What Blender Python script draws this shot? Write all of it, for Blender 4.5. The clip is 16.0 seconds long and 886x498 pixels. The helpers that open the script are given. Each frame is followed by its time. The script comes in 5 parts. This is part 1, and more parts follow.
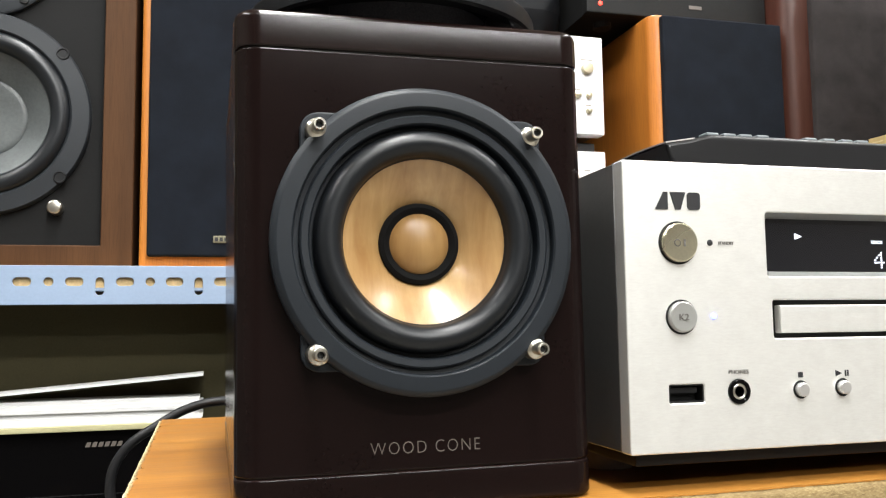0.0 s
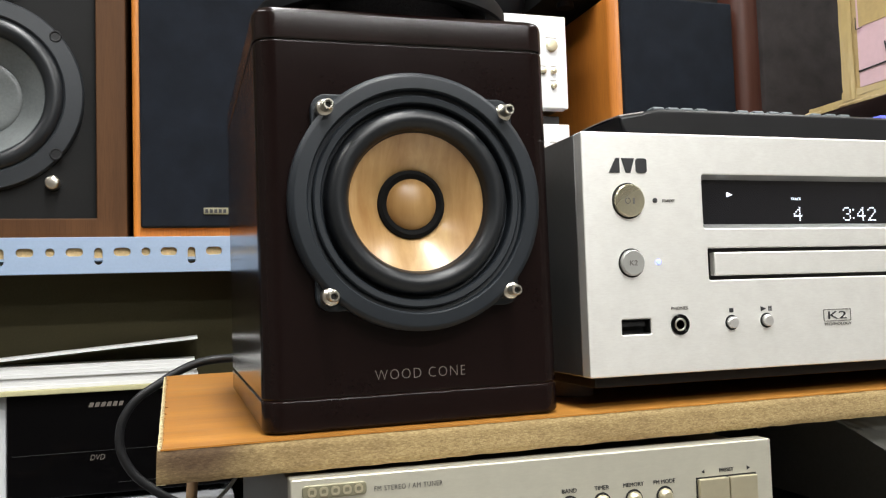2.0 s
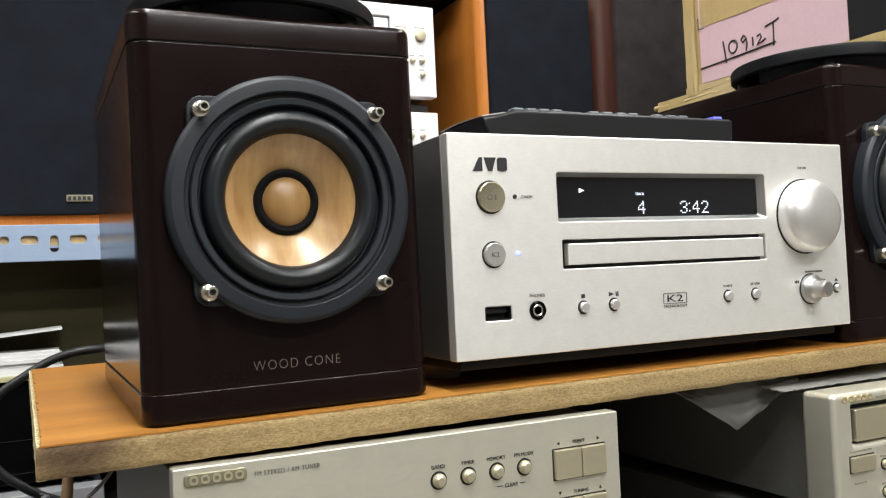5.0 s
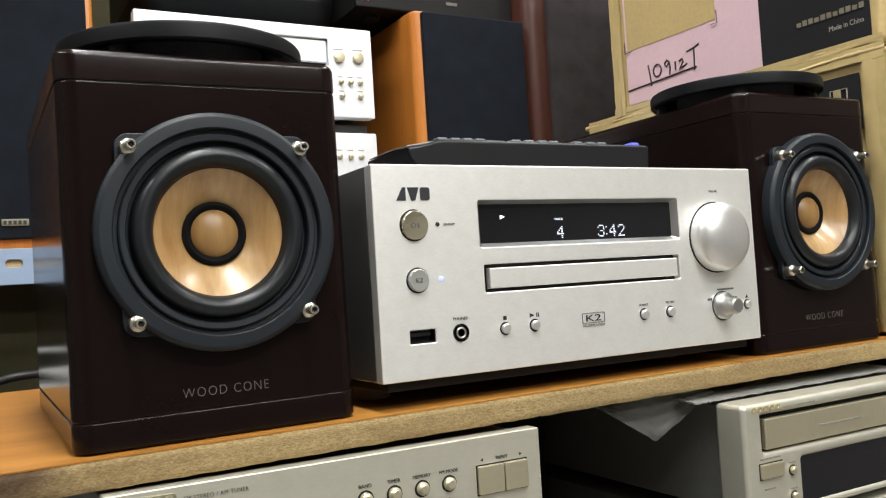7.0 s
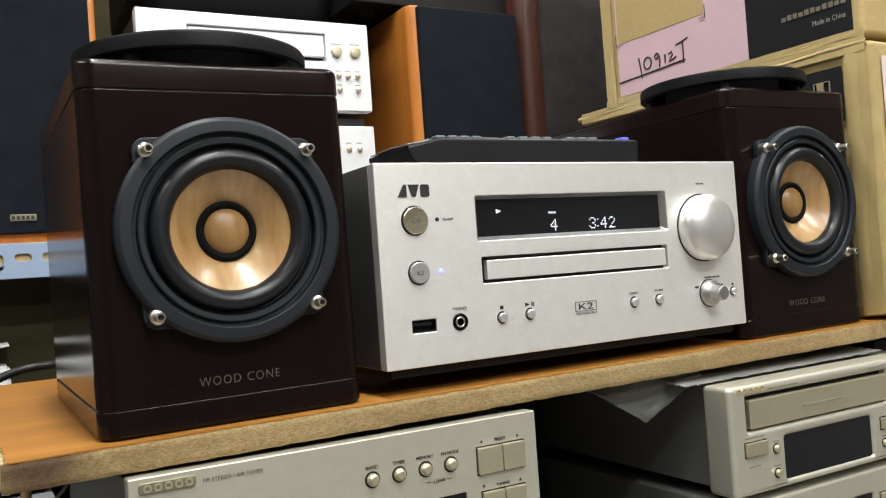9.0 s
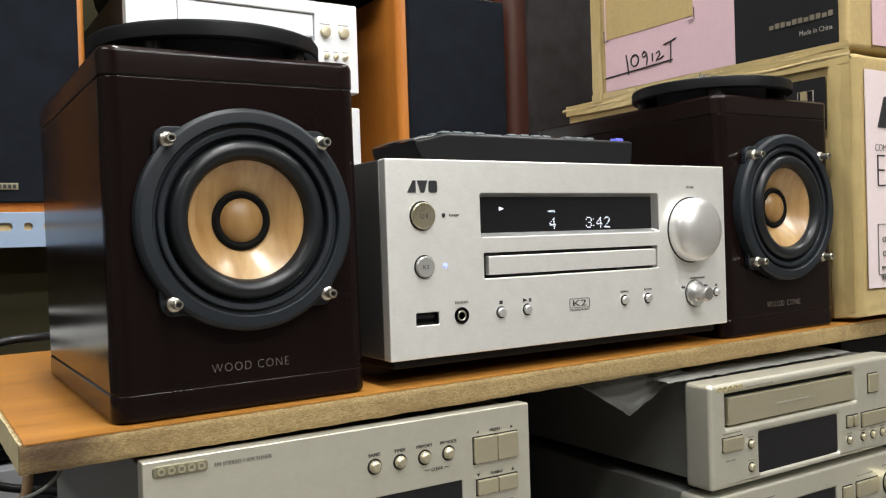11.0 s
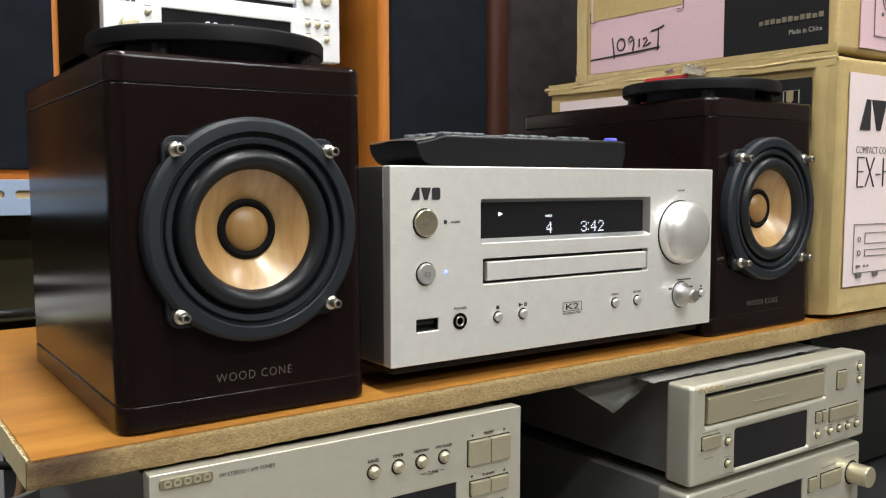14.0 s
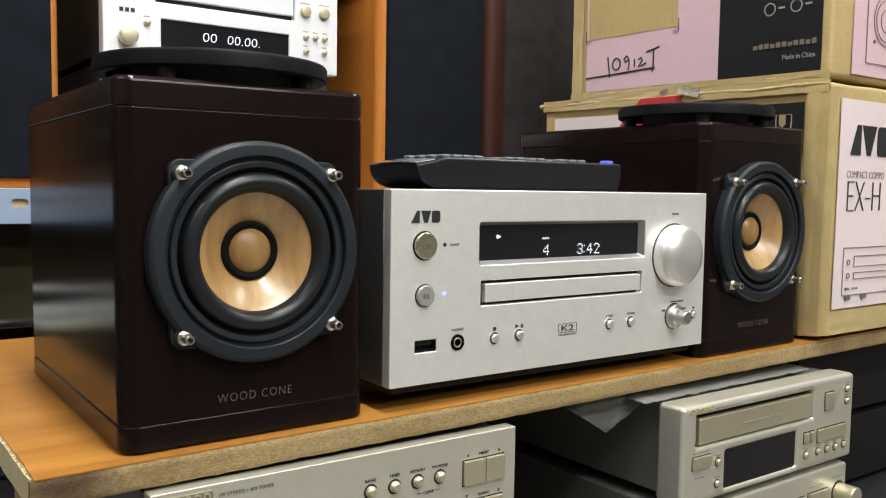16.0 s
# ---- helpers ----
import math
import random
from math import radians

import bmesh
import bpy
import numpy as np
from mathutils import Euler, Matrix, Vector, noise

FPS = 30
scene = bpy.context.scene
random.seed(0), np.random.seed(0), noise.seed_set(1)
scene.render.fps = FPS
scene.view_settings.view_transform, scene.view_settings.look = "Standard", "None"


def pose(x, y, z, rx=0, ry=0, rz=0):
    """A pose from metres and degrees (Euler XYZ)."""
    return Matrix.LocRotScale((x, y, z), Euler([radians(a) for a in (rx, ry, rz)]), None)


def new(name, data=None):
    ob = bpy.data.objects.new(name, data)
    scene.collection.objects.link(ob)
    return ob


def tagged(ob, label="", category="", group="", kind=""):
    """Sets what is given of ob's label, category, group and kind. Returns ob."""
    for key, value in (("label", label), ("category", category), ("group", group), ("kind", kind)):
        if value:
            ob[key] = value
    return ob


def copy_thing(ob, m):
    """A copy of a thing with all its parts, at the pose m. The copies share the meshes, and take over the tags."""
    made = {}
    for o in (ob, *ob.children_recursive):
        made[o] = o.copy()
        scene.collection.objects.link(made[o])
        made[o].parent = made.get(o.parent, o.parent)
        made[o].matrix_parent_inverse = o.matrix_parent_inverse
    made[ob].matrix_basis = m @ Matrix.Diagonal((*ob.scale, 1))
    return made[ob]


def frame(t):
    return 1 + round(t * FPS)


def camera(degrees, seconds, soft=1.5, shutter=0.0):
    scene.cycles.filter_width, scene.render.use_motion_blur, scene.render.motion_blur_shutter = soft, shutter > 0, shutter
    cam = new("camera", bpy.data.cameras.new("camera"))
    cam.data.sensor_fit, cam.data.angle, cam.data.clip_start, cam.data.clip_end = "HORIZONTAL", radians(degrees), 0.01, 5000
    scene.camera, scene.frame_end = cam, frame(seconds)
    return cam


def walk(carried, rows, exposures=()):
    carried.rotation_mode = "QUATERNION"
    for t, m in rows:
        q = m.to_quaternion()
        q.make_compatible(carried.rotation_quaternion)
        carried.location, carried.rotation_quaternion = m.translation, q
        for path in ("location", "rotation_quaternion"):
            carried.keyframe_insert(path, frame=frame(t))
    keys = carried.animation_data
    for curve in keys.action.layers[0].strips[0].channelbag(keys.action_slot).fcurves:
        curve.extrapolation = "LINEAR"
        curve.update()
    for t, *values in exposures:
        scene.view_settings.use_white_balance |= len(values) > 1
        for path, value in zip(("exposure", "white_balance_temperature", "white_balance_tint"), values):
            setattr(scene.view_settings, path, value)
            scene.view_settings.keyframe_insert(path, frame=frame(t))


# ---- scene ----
cam = camera(54.9, 16.0, soft=1.2)
METRES, EYE, TILT, LEAN, TURN = 0.23, 1.06, 0.0, 0.0, -15.1
ROWS = [
    (0.0, 0.0, 0.0, 0.0, 0.07, 5.19, 0.75),
    (0.5, -0.0073, -0.0599, -0.0125, -0.63, 4.9, 0.97),
    (1.0, -0.0043, -0.1198, -0.0172, -0.99, 4.47, 1.32),
    (1.5, -0.0046, -0.177, -0.0264, -1.24, 3.99, 1.66),
    (2.0, -0.0367, -0.2312, -0.0461, -2.0, 3.41, 1.83),
    (2.5, -0.0695, -0.2613, -0.0495, -3.06, 2.8, 1.91),
    (3.0, -0.0937, -0.2864, -0.0393, -4.56, 2.29, 1.98),
    (3.5, -0.0988, -0.3048, -0.0361, -6.45, 1.93, 2.2),
    (4.0, -0.0806, -0.309, -0.029, -7.9, 1.77, 2.33),
    (4.5, -0.0615, -0.3135, -0.0249, -9.33, 1.57, 2.53),
    (7.0, -0.0065, -0.4089, 0.0048, -13.81, 2.16, 3.57),
    (7.5, -0.0051, -0.435, 0.0119, -14.17, 2.17, 3.94),
    (8.0, -0.0109, -0.4613, 0.0127, -14.06, 1.97, 4.24),
    (8.5, -0.0219, -0.484, 0.0148, -13.97, 1.56, 4.26),
    (9.0, -0.0376, -0.4994, 0.0191, -14.12, 1.19, 4.15),
    (11.5, -0.1913, -0.5285, 0.0863, -17.72, -1.23, 1.31),
    (12.0, -0.2209, -0.5412, 0.1045, -18.34, -1.83, 0.98),
    (12.5, -0.2195, -0.5263, 0.13, -19.16, -2.45, 0.9),
    (13.0, -0.2252, -0.509, 0.1621, -19.71, -3.43, 0.63),
    (13.5, -0.2326, -0.4971, 0.1832, -19.78, -4.1, 0.4),
    (14.0, -0.2463, -0.4863, 0.209, -19.95, -4.37, 0.08),
    (14.5, -0.2596, -0.4821, 0.2254, -20.12, -4.43, -0.3),
    (15.0, -0.2674, -0.4835, 0.2315, -20.24, -4.61, -0.61),
    (15.5, -0.2763, -0.4897, 0.2414, -20.44, -4.48, -0.83),
    (16.0, -0.2774, -0.4985, 0.2506, -20.67, -4.05, -0.88),
]
walk(cam, [(t, pose(0, 0, EYE, TILT, LEAN, TURN) @ pose(METRES * x, METRES * y, METRES * z, 90 + pitch, roll, yaw)) for t, x, y, z, yaw, pitch, roll in ROWS],
     exposures=[(0.0, 0.36), (0.5, 0.31), (1.0, 0.20), (1.5, 0.12), (2.5, 0.08), (4.5, 0.01), (8.0, -0.15), (12.0, -0.21), (16.0, -0.26)])

# ---- light ----
world = bpy.data.worlds.new("shop_interior")
world.use_nodes = True
world.node_tree.nodes["Background"].inputs[0].default_value = (0.9, 0.95, 1.0, 1)
world.node_tree.nodes["Background"].inputs[1].default_value = 0.02
scene.world = world
LAMP_W = 25.4
# fixtures: place, half length along x, half length along y, share of the power
TUBES = [((0.06, -0.02, 2.36), 0.07, 0.60, 1.15), ((0.30, -1.05, 2.36), 0.60, 0.07, 1.2), ((0.75, -2.35, 2.36), 0.60, 0.07, 1.5),
         ((1.25, 0.10, 2.36), 0.07, 0.60, 0.7), ((-1.10, 0.10, 2.36), 0.07, 0.60, 0.6)]


# the front board: top, sides and underside
BT = 1.0018
BX0, BX1, BY0, BY1, BZ0 = -0.0295, 0.86, 0.264, 0.602, 0.9896
RISE = 0.007  # the board climbs a little along x


def board_top(x):
    return BT + RISE * (x - 0.1)


# ---- materials ----
def node_tree(name):
    m = bpy.data.materials.new(name)
    m.use_nodes = True
    nt = m.node_tree
    return m, nt, nt.nodes["Principled BSDF"]


def coords(nt, scale=(1, 1, 1), source="Object"):
    tc = nt.nodes.new("ShaderNodeTexCoord")
    mp = nt.nodes.new("ShaderNodeMapping")
    mp.inputs["Scale"].default_value = scale
    nt.links.new(tc.outputs[source], mp.inputs[0])
    return mp.outputs[0]


def noise_tex(nt, vec, scale, detail=4, rough=0.6, distortion=0.0):
    n = nt.nodes.new("ShaderNodeTexNoise")
    n.inputs["Scale"].default_value = scale
    n.inputs["Detail"].default_value = detail
    n.inputs["Roughness"].default_value = rough
    n.inputs["Distortion"].default_value = distortion
    nt.links.new(vec, n.inputs["Vector"])
    return n.outputs[0]


def ramp(nt, fac, stops):
    r = nt.nodes.new("ShaderNodeValToRGB")
    el = r.color_ramp.elements
    while len(el) < len(stops):
        el.new(0.5)
    for e, (p, c) in zip(el, stops):
        e.position, e.color = p, (*c, 1)
    nt.links.new(fac, r.inputs[0])
    return r.outputs[0]


def mixed(nt, a, b, fac, mode="MIX"):
    m = nt.nodes.new("ShaderNodeMix")
    m.data_type, m.blend_type = "RGBA", mode
    for sock, v in ((m.inputs[0], fac), (m.inputs[6], a), (m.inputs[7], b)):
        if isinstance(v, (int, float)):
            sock.default_value = v
        elif isinstance(v, tuple):
            sock.default_value = (*v, 1)
        else:
            nt.links.new(v, sock)
    return m.outputs[2]


def bumped(nt, bsdf, height, strength, dist=0.001):
    b = nt.nodes.new("ShaderNodeBump")
    b.inputs["Strength"].default_value = strength
    b.inputs["Distance"].default_value = dist
    nt.links.new(height, b.inputs["Height"])
    nt.links.new(b.outputs[0], bsdf.inputs["Normal"])


def varied_rough(nt, bsdf, fac, lo, hi):
    mr = nt.nodes.new("ShaderNodeMapRange")
    mr.inputs["To Min"].default_value, mr.inputs["To Max"].default_value = lo, hi
    nt.links.new(fac, mr.inputs[0])
    nt.links.new(mr.outputs[0], bsdf.inputs["Roughness"])


def surface(name, base, rough=0.5, metal=0.0, vary=0.15, grain=400, patch=18, bump=0.1, coat=0.0,
            stretch=(1, 1, 1), rough_vary=0.08, spec=0.5, bump_dist=0.0004):
    """A plain finish with broad and fine variation."""
    m, nt, b = node_tree(name)
    v = coords(nt, stretch)
    big, fine = noise_tex(nt, v, patch, 3), noise_tex(nt, v, grain, 3)
    lo, hi = tuple(c * (1 - vary) for c in base), tuple(min(1, c * (1 + vary)) for c in base)
    c1 = ramp(nt, big, [(0.3, lo), (0.7, hi)])
    c2 = ramp(nt, fine, [(0.3, lo), (0.7, hi)])
    nt.links.new(mixed(nt, c1, c2, 0.5), b.inputs["Base Color"])
    b.inputs["Metallic"].default_value = metal
    b.inputs["Specular IOR Level"].default_value = spec
    b.inputs["Coat Weight"].default_value = coat
    b.inputs["Coat Roughness"].default_value = 0.06
    varied_rough(nt, b, big, max(0.02, rough - rough_vary), min(1, rough + rough_vary))
    if bump:
        bumped(nt, b, fine, bump, bump_dist)
    return m


def wood(name, dark, light, axis="x", grain=60, rough=0.35, coat=0.0, fine=0.5, bands=4.0, spec=0.5):
    """Veneer: long streaks along one axis, with fine pores."""
    m, nt, b = node_tree(name)
    k = {"x": (0.06, 1, 1), "y": (1, 0.06, 1), "z": (1, 1, 0.05)}[axis]
    v = coords(nt, k)
    streak = noise_tex(nt, v, grain, 5, 0.65, 0.4)
    broad = noise_tex(nt, v, grain / bands, 3, 0.5, 0.8)
    pores = noise_tex(nt, v, grain * 12, 2)
    c = mixed(nt, ramp(nt, broad, [(0.3, dark), (0.7, light)]), ramp(nt, streak, [(0.25, dark), (0.75, light)]), fine)
    c = mixed(nt, c, ramp(nt, pores, [(0.35, (0.6, 0.55, 0.5)), (0.55, (1, 1, 1))]), 0.35, "MULTIPLY")
    nt.links.new(c, b.inputs["Base Color"])
    b.inputs["Coat Weight"].default_value = coat
    b.inputs["Coat Roughness"].default_value = 0.12
    b.inputs["Specular IOR Level"].default_value = spec
    varied_rough(nt, b, streak, rough - 0.08, rough + 0.1)
    bumped(nt, b, pores, 0.15, 0.0003)
    return m


def particle_board():
    """Sawn chipboard edge: pale chips, darker glue and dirt."""
    m, nt, b = node_tree("chipboard_edge")
    v = coords(nt, (0.5, 1, 1.4))
    chips = nt.nodes.new("ShaderNodeTexVoronoi")
    chips.inputs["Scale"].default_value = 1300
    nt.links.new(v, chips.inputs["Vector"])
    fine = noise_tex(nt, v, 760, 5, 0.75)
    dirt = noise_tex(nt, coords(nt, (0.4, 1, 1)), 40, 4, 0.65)
    c = ramp(nt, fine, [(0.28, (0.235, 0.165, 0.074)), (0.5, (0.42, 0.308, 0.142)), (0.72, (0.50, 0.39, 0.20))])
    c = mixed(nt, c, ramp(nt, chips.outputs["Distance"], [(0.1, (1, 1, 1)), (0.6, (0.55, 0.5, 0.42))]), 0.62, "MULTIPLY")
    c = mixed(nt, c, ramp(nt, dirt, [(0.36, (0.45, 0.36, 0.30)), (0.52, (1, 1, 1))]), 0.4, "MULTIPLY")
    stain = noise_tex(nt, coords(nt, (0.6, 1, 0.8)), 17, 5, 0.7)
    c = mixed(nt, c, ramp(nt, stain, [(0.36, (0.42, 0.34, 0.33)), (0.46, (1, 1, 1))]), 0.45, "MULTIPLY")
    # a damp stain at the worn corner
    geo = nt.nodes.new("ShaderNodeNewGeometry")
    away = nt.nodes.new("ShaderNodeVectorMath")
    away.operation = "DISTANCE"
    nt.links.new(geo.outputs["Position"], away.inputs[0])
    away.inputs[1].default_value = (BX0 + 0.012, BY0, BT)
    blot = nt.nodes.new("ShaderNodeMath")
    blot.operation = "MULTIPLY_ADD"
    nt.links.new(stain, blot.inputs[0])
    blot.inputs[1].default_value = 0.024
    nt.links.new(away.outputs["Value"], blot.inputs[2])
    c = mixed(nt, c, ramp(nt, blot.outputs[0], [(0.021, (0.17, 0.12, 0.13)), (0.036, (1, 1, 1))]), 0.9, "MULTIPLY")
    nt.links.new(c, b.inputs["Base Color"])
    b.inputs["Roughness"].default_value = 0.9
    bumped(nt, b, fine, 0.35, 0.0006)
    return m


def brushed(name, base, rough=0.36, metal=0.75):
    """Brushed, lacquered aluminium, the strokes running along x."""
    m, nt, b = node_tree(name)
    v = coords(nt, (0.22, 1, 1))
    strokes = noise_tex(nt, v, 1500, 4, 0.75)
    cloud = noise_tex(nt, coords(nt), 120, 4, 0.6)
    lo, hi = tuple(c * 0.93 for c in base), tuple(min(1, c * 1.05) for c in base)
    nt.links.new(mixed(nt, ramp(nt, strokes, [(0.3, lo), (0.7, hi)]), ramp(nt, cloud, [(0.3, lo), (0.7, hi)]), 0.4), b.inputs["Base Color"])
    b.inputs["Metallic"].default_value = metal
    smear = noise_tex(nt, coords(nt, (0.45, 1, 1)), 210, 5, 0.7)
    varied_rough(nt, b, mixed(nt, ramp(nt, strokes, [(0.2, (0, 0, 0)), (0.8, (1, 1, 1))]), ramp(nt, smear, [(0.3, (0, 0, 0)), (0.7, (1, 1, 1))]), 0.3), rough - 0.09, rough + 0.09)
    bumped(nt, b, strokes, 0.12, 0.0002)
    return m


def maple_cone(name="maple_sheet", lacquer=1.0, tone=1.0):
    """Thin maple sheet pressed into a cone: soft upright figure under clear lacquer."""
    m, nt, b = node_tree(name)
    v = coords(nt, (1, 0.4, 0.16))
    fig = noise_tex(nt, v, 260, 4, 0.6, 0.6)
    broad = noise_tex(nt, v, 70, 3, 0.5, 0.5)
    blotch = noise_tex(nt, coords(nt), 55, 3)
    c = mixed(nt, ramp(nt, broad, [(0.3, (0.37, 0.205, 0.075)), (0.7, (0.60, 0.410, 0.190))]),
              ramp(nt, fig, [(0.3, (0.35, 0.190, 0.066)), (0.7, (0.62, 0.430, 0.205))]), 0.45)
    c = mixed(nt, c, ramp(nt, blotch, [(0.35, (0.8, 0.72, 0.62)), (0.6, (1, 1, 1))]), 0.6, "MULTIPLY")
    c = mixed(nt, c, (tone, tone * (0.97 if tone == 1 else 0.88), tone * (0.92 if tone == 1 else 0.72)), 1.0, "MULTIPLY")
    nt.links.new(c, b.inputs["Base Color"])
    b.inputs["Roughness"].default_value = 0.36
    b.inputs["Coat Weight"].default_value = lacquer
    b.inputs["Coat Roughness"].default_value = 0.24
    bumped(nt, b, fig, 0.08, 0.0003)
    return m


def weave(name, base, scale=2500, rough=0.95):
    """Stretched grille cloth."""
    m, nt, b = node_tree(name)
    v = coords(nt)
    w1 = nt.nodes.new("ShaderNodeTexChecker")
    w1.inputs["Scale"].default_value = scale
    nt.links.new(v, w1.inputs["Vector"])
    n = noise_tex(nt, v, 35, 4, 0.6)
    lo, hi = tuple(c * 0.75 for c in base), tuple(c * 1.3 for c in base)
    c = mixed(nt, ramp(nt, n, [(0.3, lo), (0.7, hi)]), w1.outputs["Color"], 0.05, "OVERLAY")
    nt.links.new(c, b.inputs["Base Color"])
    b.inputs["Roughness"].default_value = rough
    b.inputs["Specular IOR Level"].default_value = 0.2
    bumped(nt, b, w1.outputs["Fac"], 0.3, 0.0003)
    return m


def glow(name, colour, power):
    m, nt, b = node_tree(name)
    b.inputs["Base Color"].default_value = (*colour, 1)
    b.inputs["Emission Color"].default_value = (*colour, 1)
    b.inputs["Emission Strength"].default_value = power
    return m


def clear_sheet(name, base, trans, rough, relief=0.5):
    m, nt, b = node_tree(name)
    v = coords(nt)
    n = noise_tex(nt, v, 160, 4)
    nt.links.new(ramp(nt, n, [(0.3, tuple(c * 0.85 for c in base)), (0.7, base)]), b.inputs["Base Color"])
    b.inputs["Transmission Weight"].default_value = trans
    b.inputs["Roughness"].default_value = rough
    bumped(nt, b, n, relief, 0.001)
    return m


LACQUER_SATIN = surface("dark_brown_satin_lacquer", (0.0078, 0.0042, 0.0039), 0.15, vary=0.2, grain=900, patch=25, bump=0.03, rough_vary=0.03, spec=0.17)
LACQUER_CAP = surface("polished_cap_lacquer", (0.0090, 0.0044, 0.0040), 0.17, vary=0.2, grain=300, patch=25, bump=0.02, rough_vary=0.04, spec=0.36)
# same lacquer, lighter and glossier, for the highlight along the grooves
LACQUER_HIGHLIGHT = surface("highlight_edge_lacquer", (0.020, 0.010, 0.009), 0.16, vary=0.2, bump=0.0, spec=0.6)
GROOVE = surface("groove_line", (0.008, 0.005, 0.004), 0.6)
FRAME_BLACK = surface("painted_driver_frame", (0.0105, 0.0140, 0.0185), 0.50, vary=0.12, grain=1500, bump=0.12, bump_dist=0.0002, spec=0.36)
RUBBER = surface("rubber_surround", (0.009, 0.0105, 0.0125), 0.36, vary=0.15, grain=900, bump=0.05, spec=0.42)
BLACK_GLUE = surface("black_felt_ring", (0.004, 0.004, 0.004), 0.8, spec=0.15)
MAPLE = maple_cone()
MAPLE_CAP = maple_cone("maple_cap", 0.0, 0.66)
NICKEL = surface("nickel_plate", (0.66, 0.625, 0.55), 0.30, 1.0, vary=0.06, bump=0.03)
DARK_HOLE = surface("dark_recess", (0.004, 0.004, 0.004), 0.7)
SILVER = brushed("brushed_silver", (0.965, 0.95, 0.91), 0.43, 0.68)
# the silver again, darkened in colour where cheeks, chamfer and selector look shaded
SILVER_DIMMED = surface("dimmed_satin_silver", (0.48, 0.48, 0.47), 0.38, 0.95, vary=0.05, bump=0.03)
SILVER_SMOOTH = surface("satin_silver", (0.88, 0.87, 0.85), 0.33, 0.8, vary=0.04, bump=0.03, rough_vary=0.04)
SILVER_WARM = brushed("warm_silver", (0.65, 0.63, 0.53), 0.40, 0.65)
SILVER_BUTTON = surface("champagne_button", (0.64, 0.585, 0.42), 0.34, 0.75, vary=0.05, bump=0.03)
CASE_DARK = surface("dark_steel_case", (0.035, 0.035, 0.036), 0.4, 0.3, vary=0.15, bump=0.1)
CASE_OLIVE = surface("olive_grey_steel_case", (0.22, 0.22, 0.205), 0.45, 0.3, vary=0.12, bump=0.08)
CASE_GREY = surface("grey_steel_case", (0.20, 0.21, 0.23), 0.28, 0.6, vary=0.1, bump=0.05)
PLASTIC_BLACK = surface("black_plastic", (0.0075, 0.0075, 0.0085), 0.36, vary=0.15, grain=1800, bump=0.08)
PLASTIC_GLOSS = surface("gloss_black_plastic", (0.0024, 0.0022, 0.0024), 0.12, vary=0.1, bump=0.02, spec=0.08)
SHELL_BLACK = surface("satin_black_shell", (0.0055, 0.006, 0.0072), 0.48, vary=0.12, bump=0.05, spec=0.17)
CASE_SILVER = surface("dull_silver_front", (0.42, 0.43, 0.45), 0.4, 0.5, vary=0.08, bump=0.03)
CASE_BLACK = surface("black_steel_case", (0.011, 0.011, 0.011), 0.5, vary=0.15, bump=0.1, spec=0.2)
BADGE_OLIVE = surface("dull_olive_badge", (0.24, 0.225, 0.15), 0.45, 0.4, vary=0.1)
WINDOW = surface("smoked_window", (0.010, 0.010, 0.012), 0.16, vary=0.1, bump=0.0)
KEY_GREY = surface("grey_rubber_key", (0.12, 0.14, 0.15), 0.5)
FOAM = surface("black_foam", (0.095, 0.095, 0.110), 0.95, vary=0.5, grain=1400, bump=1.0, bump_dist=0.001)
INK = surface("dark_print", (0.02, 0.02, 0.022), 0.5, bump=0)
INK_GREY = surface("grey_print", (0.13, 0.12, 0.11), 0.5, bump=0)
INK_PALE = surface("pale_print", (0.20, 0.17, 0.15), 0.45, 0.3, bump=0)
INK_WHITE = surface("white_print", (0.33, 0.31, 0.27), 0.5, bump=0)
INK_TAN = surface("tan_print", (0.19, 0.165, 0.12), 0.5, bump=0)
INK_FAINT = surface("faint_print", (0.25, 0.235, 0.19), 0.5, bump=0)
POWER_METAL = surface("turned_brass_button", (0.68, 0.63, 0.46), 0.28, 0.95, vary=0.1, grain=900, bump=0.05)
INK_GOLD = surface("gold_print", (0.6, 0.5, 0.28), 0.4, 0.6, bump=0)
VENEER = wood("orange_veneer", (0.30, 0.115, 0.019), (0.58, 0.272, 0.056), "x", 70, 0.36, 0.1, 0.6, spec=0.35)
CHIP = particle_board()
WALNUT = wood("walnut_veneer", (0.046, 0.020, 0.008), (0.092, 0.043, 0.018), "z", 90, 0.6, spec=0.15)
CHERRY = wood("cherry_veneer", (0.43, 0.135, 0.018), (0.60, 0.225, 0.038), "z", 80, 0.36, 0.08)
MAHOGANY = wood("mahogany_veneer", (0.040, 0.014, 0.010), (0.078, 0.029, 0.020), "z", 80, 0.35, 0.2)
CLOTH_BLUE = weave("blue_black_cloth", (0.0062, 0.0083, 0.0130))
CLOTH_GREY = weave("grey_brown_cloth", (0.034, 0.029, 0.029))
BAFFLE = surface("black_baffle", (0.007, 0.007, 0.007), 0.7, spec=0.2, bump=0.15)
PAPER_CONE = surface("grey_coated_cone", (0.105, 0.115, 0.115), 0.42, vary=0.25, patch=40)
BLUE_STEEL = surface("pale_blue_enamel", (0.28, 0.365, 0.50), 0.4, vary=0.06, bump=0.05)
PALE_BOARD = surface("pale_board_edge", (0.62, 0.45, 0.22), 0.8, vary=0.3)
OLIVE = surface("olive_hardboard", (0.044, 0.038, 0.019), 0.85, vary=0.18, grain=600, patch=9, spec=0.15)
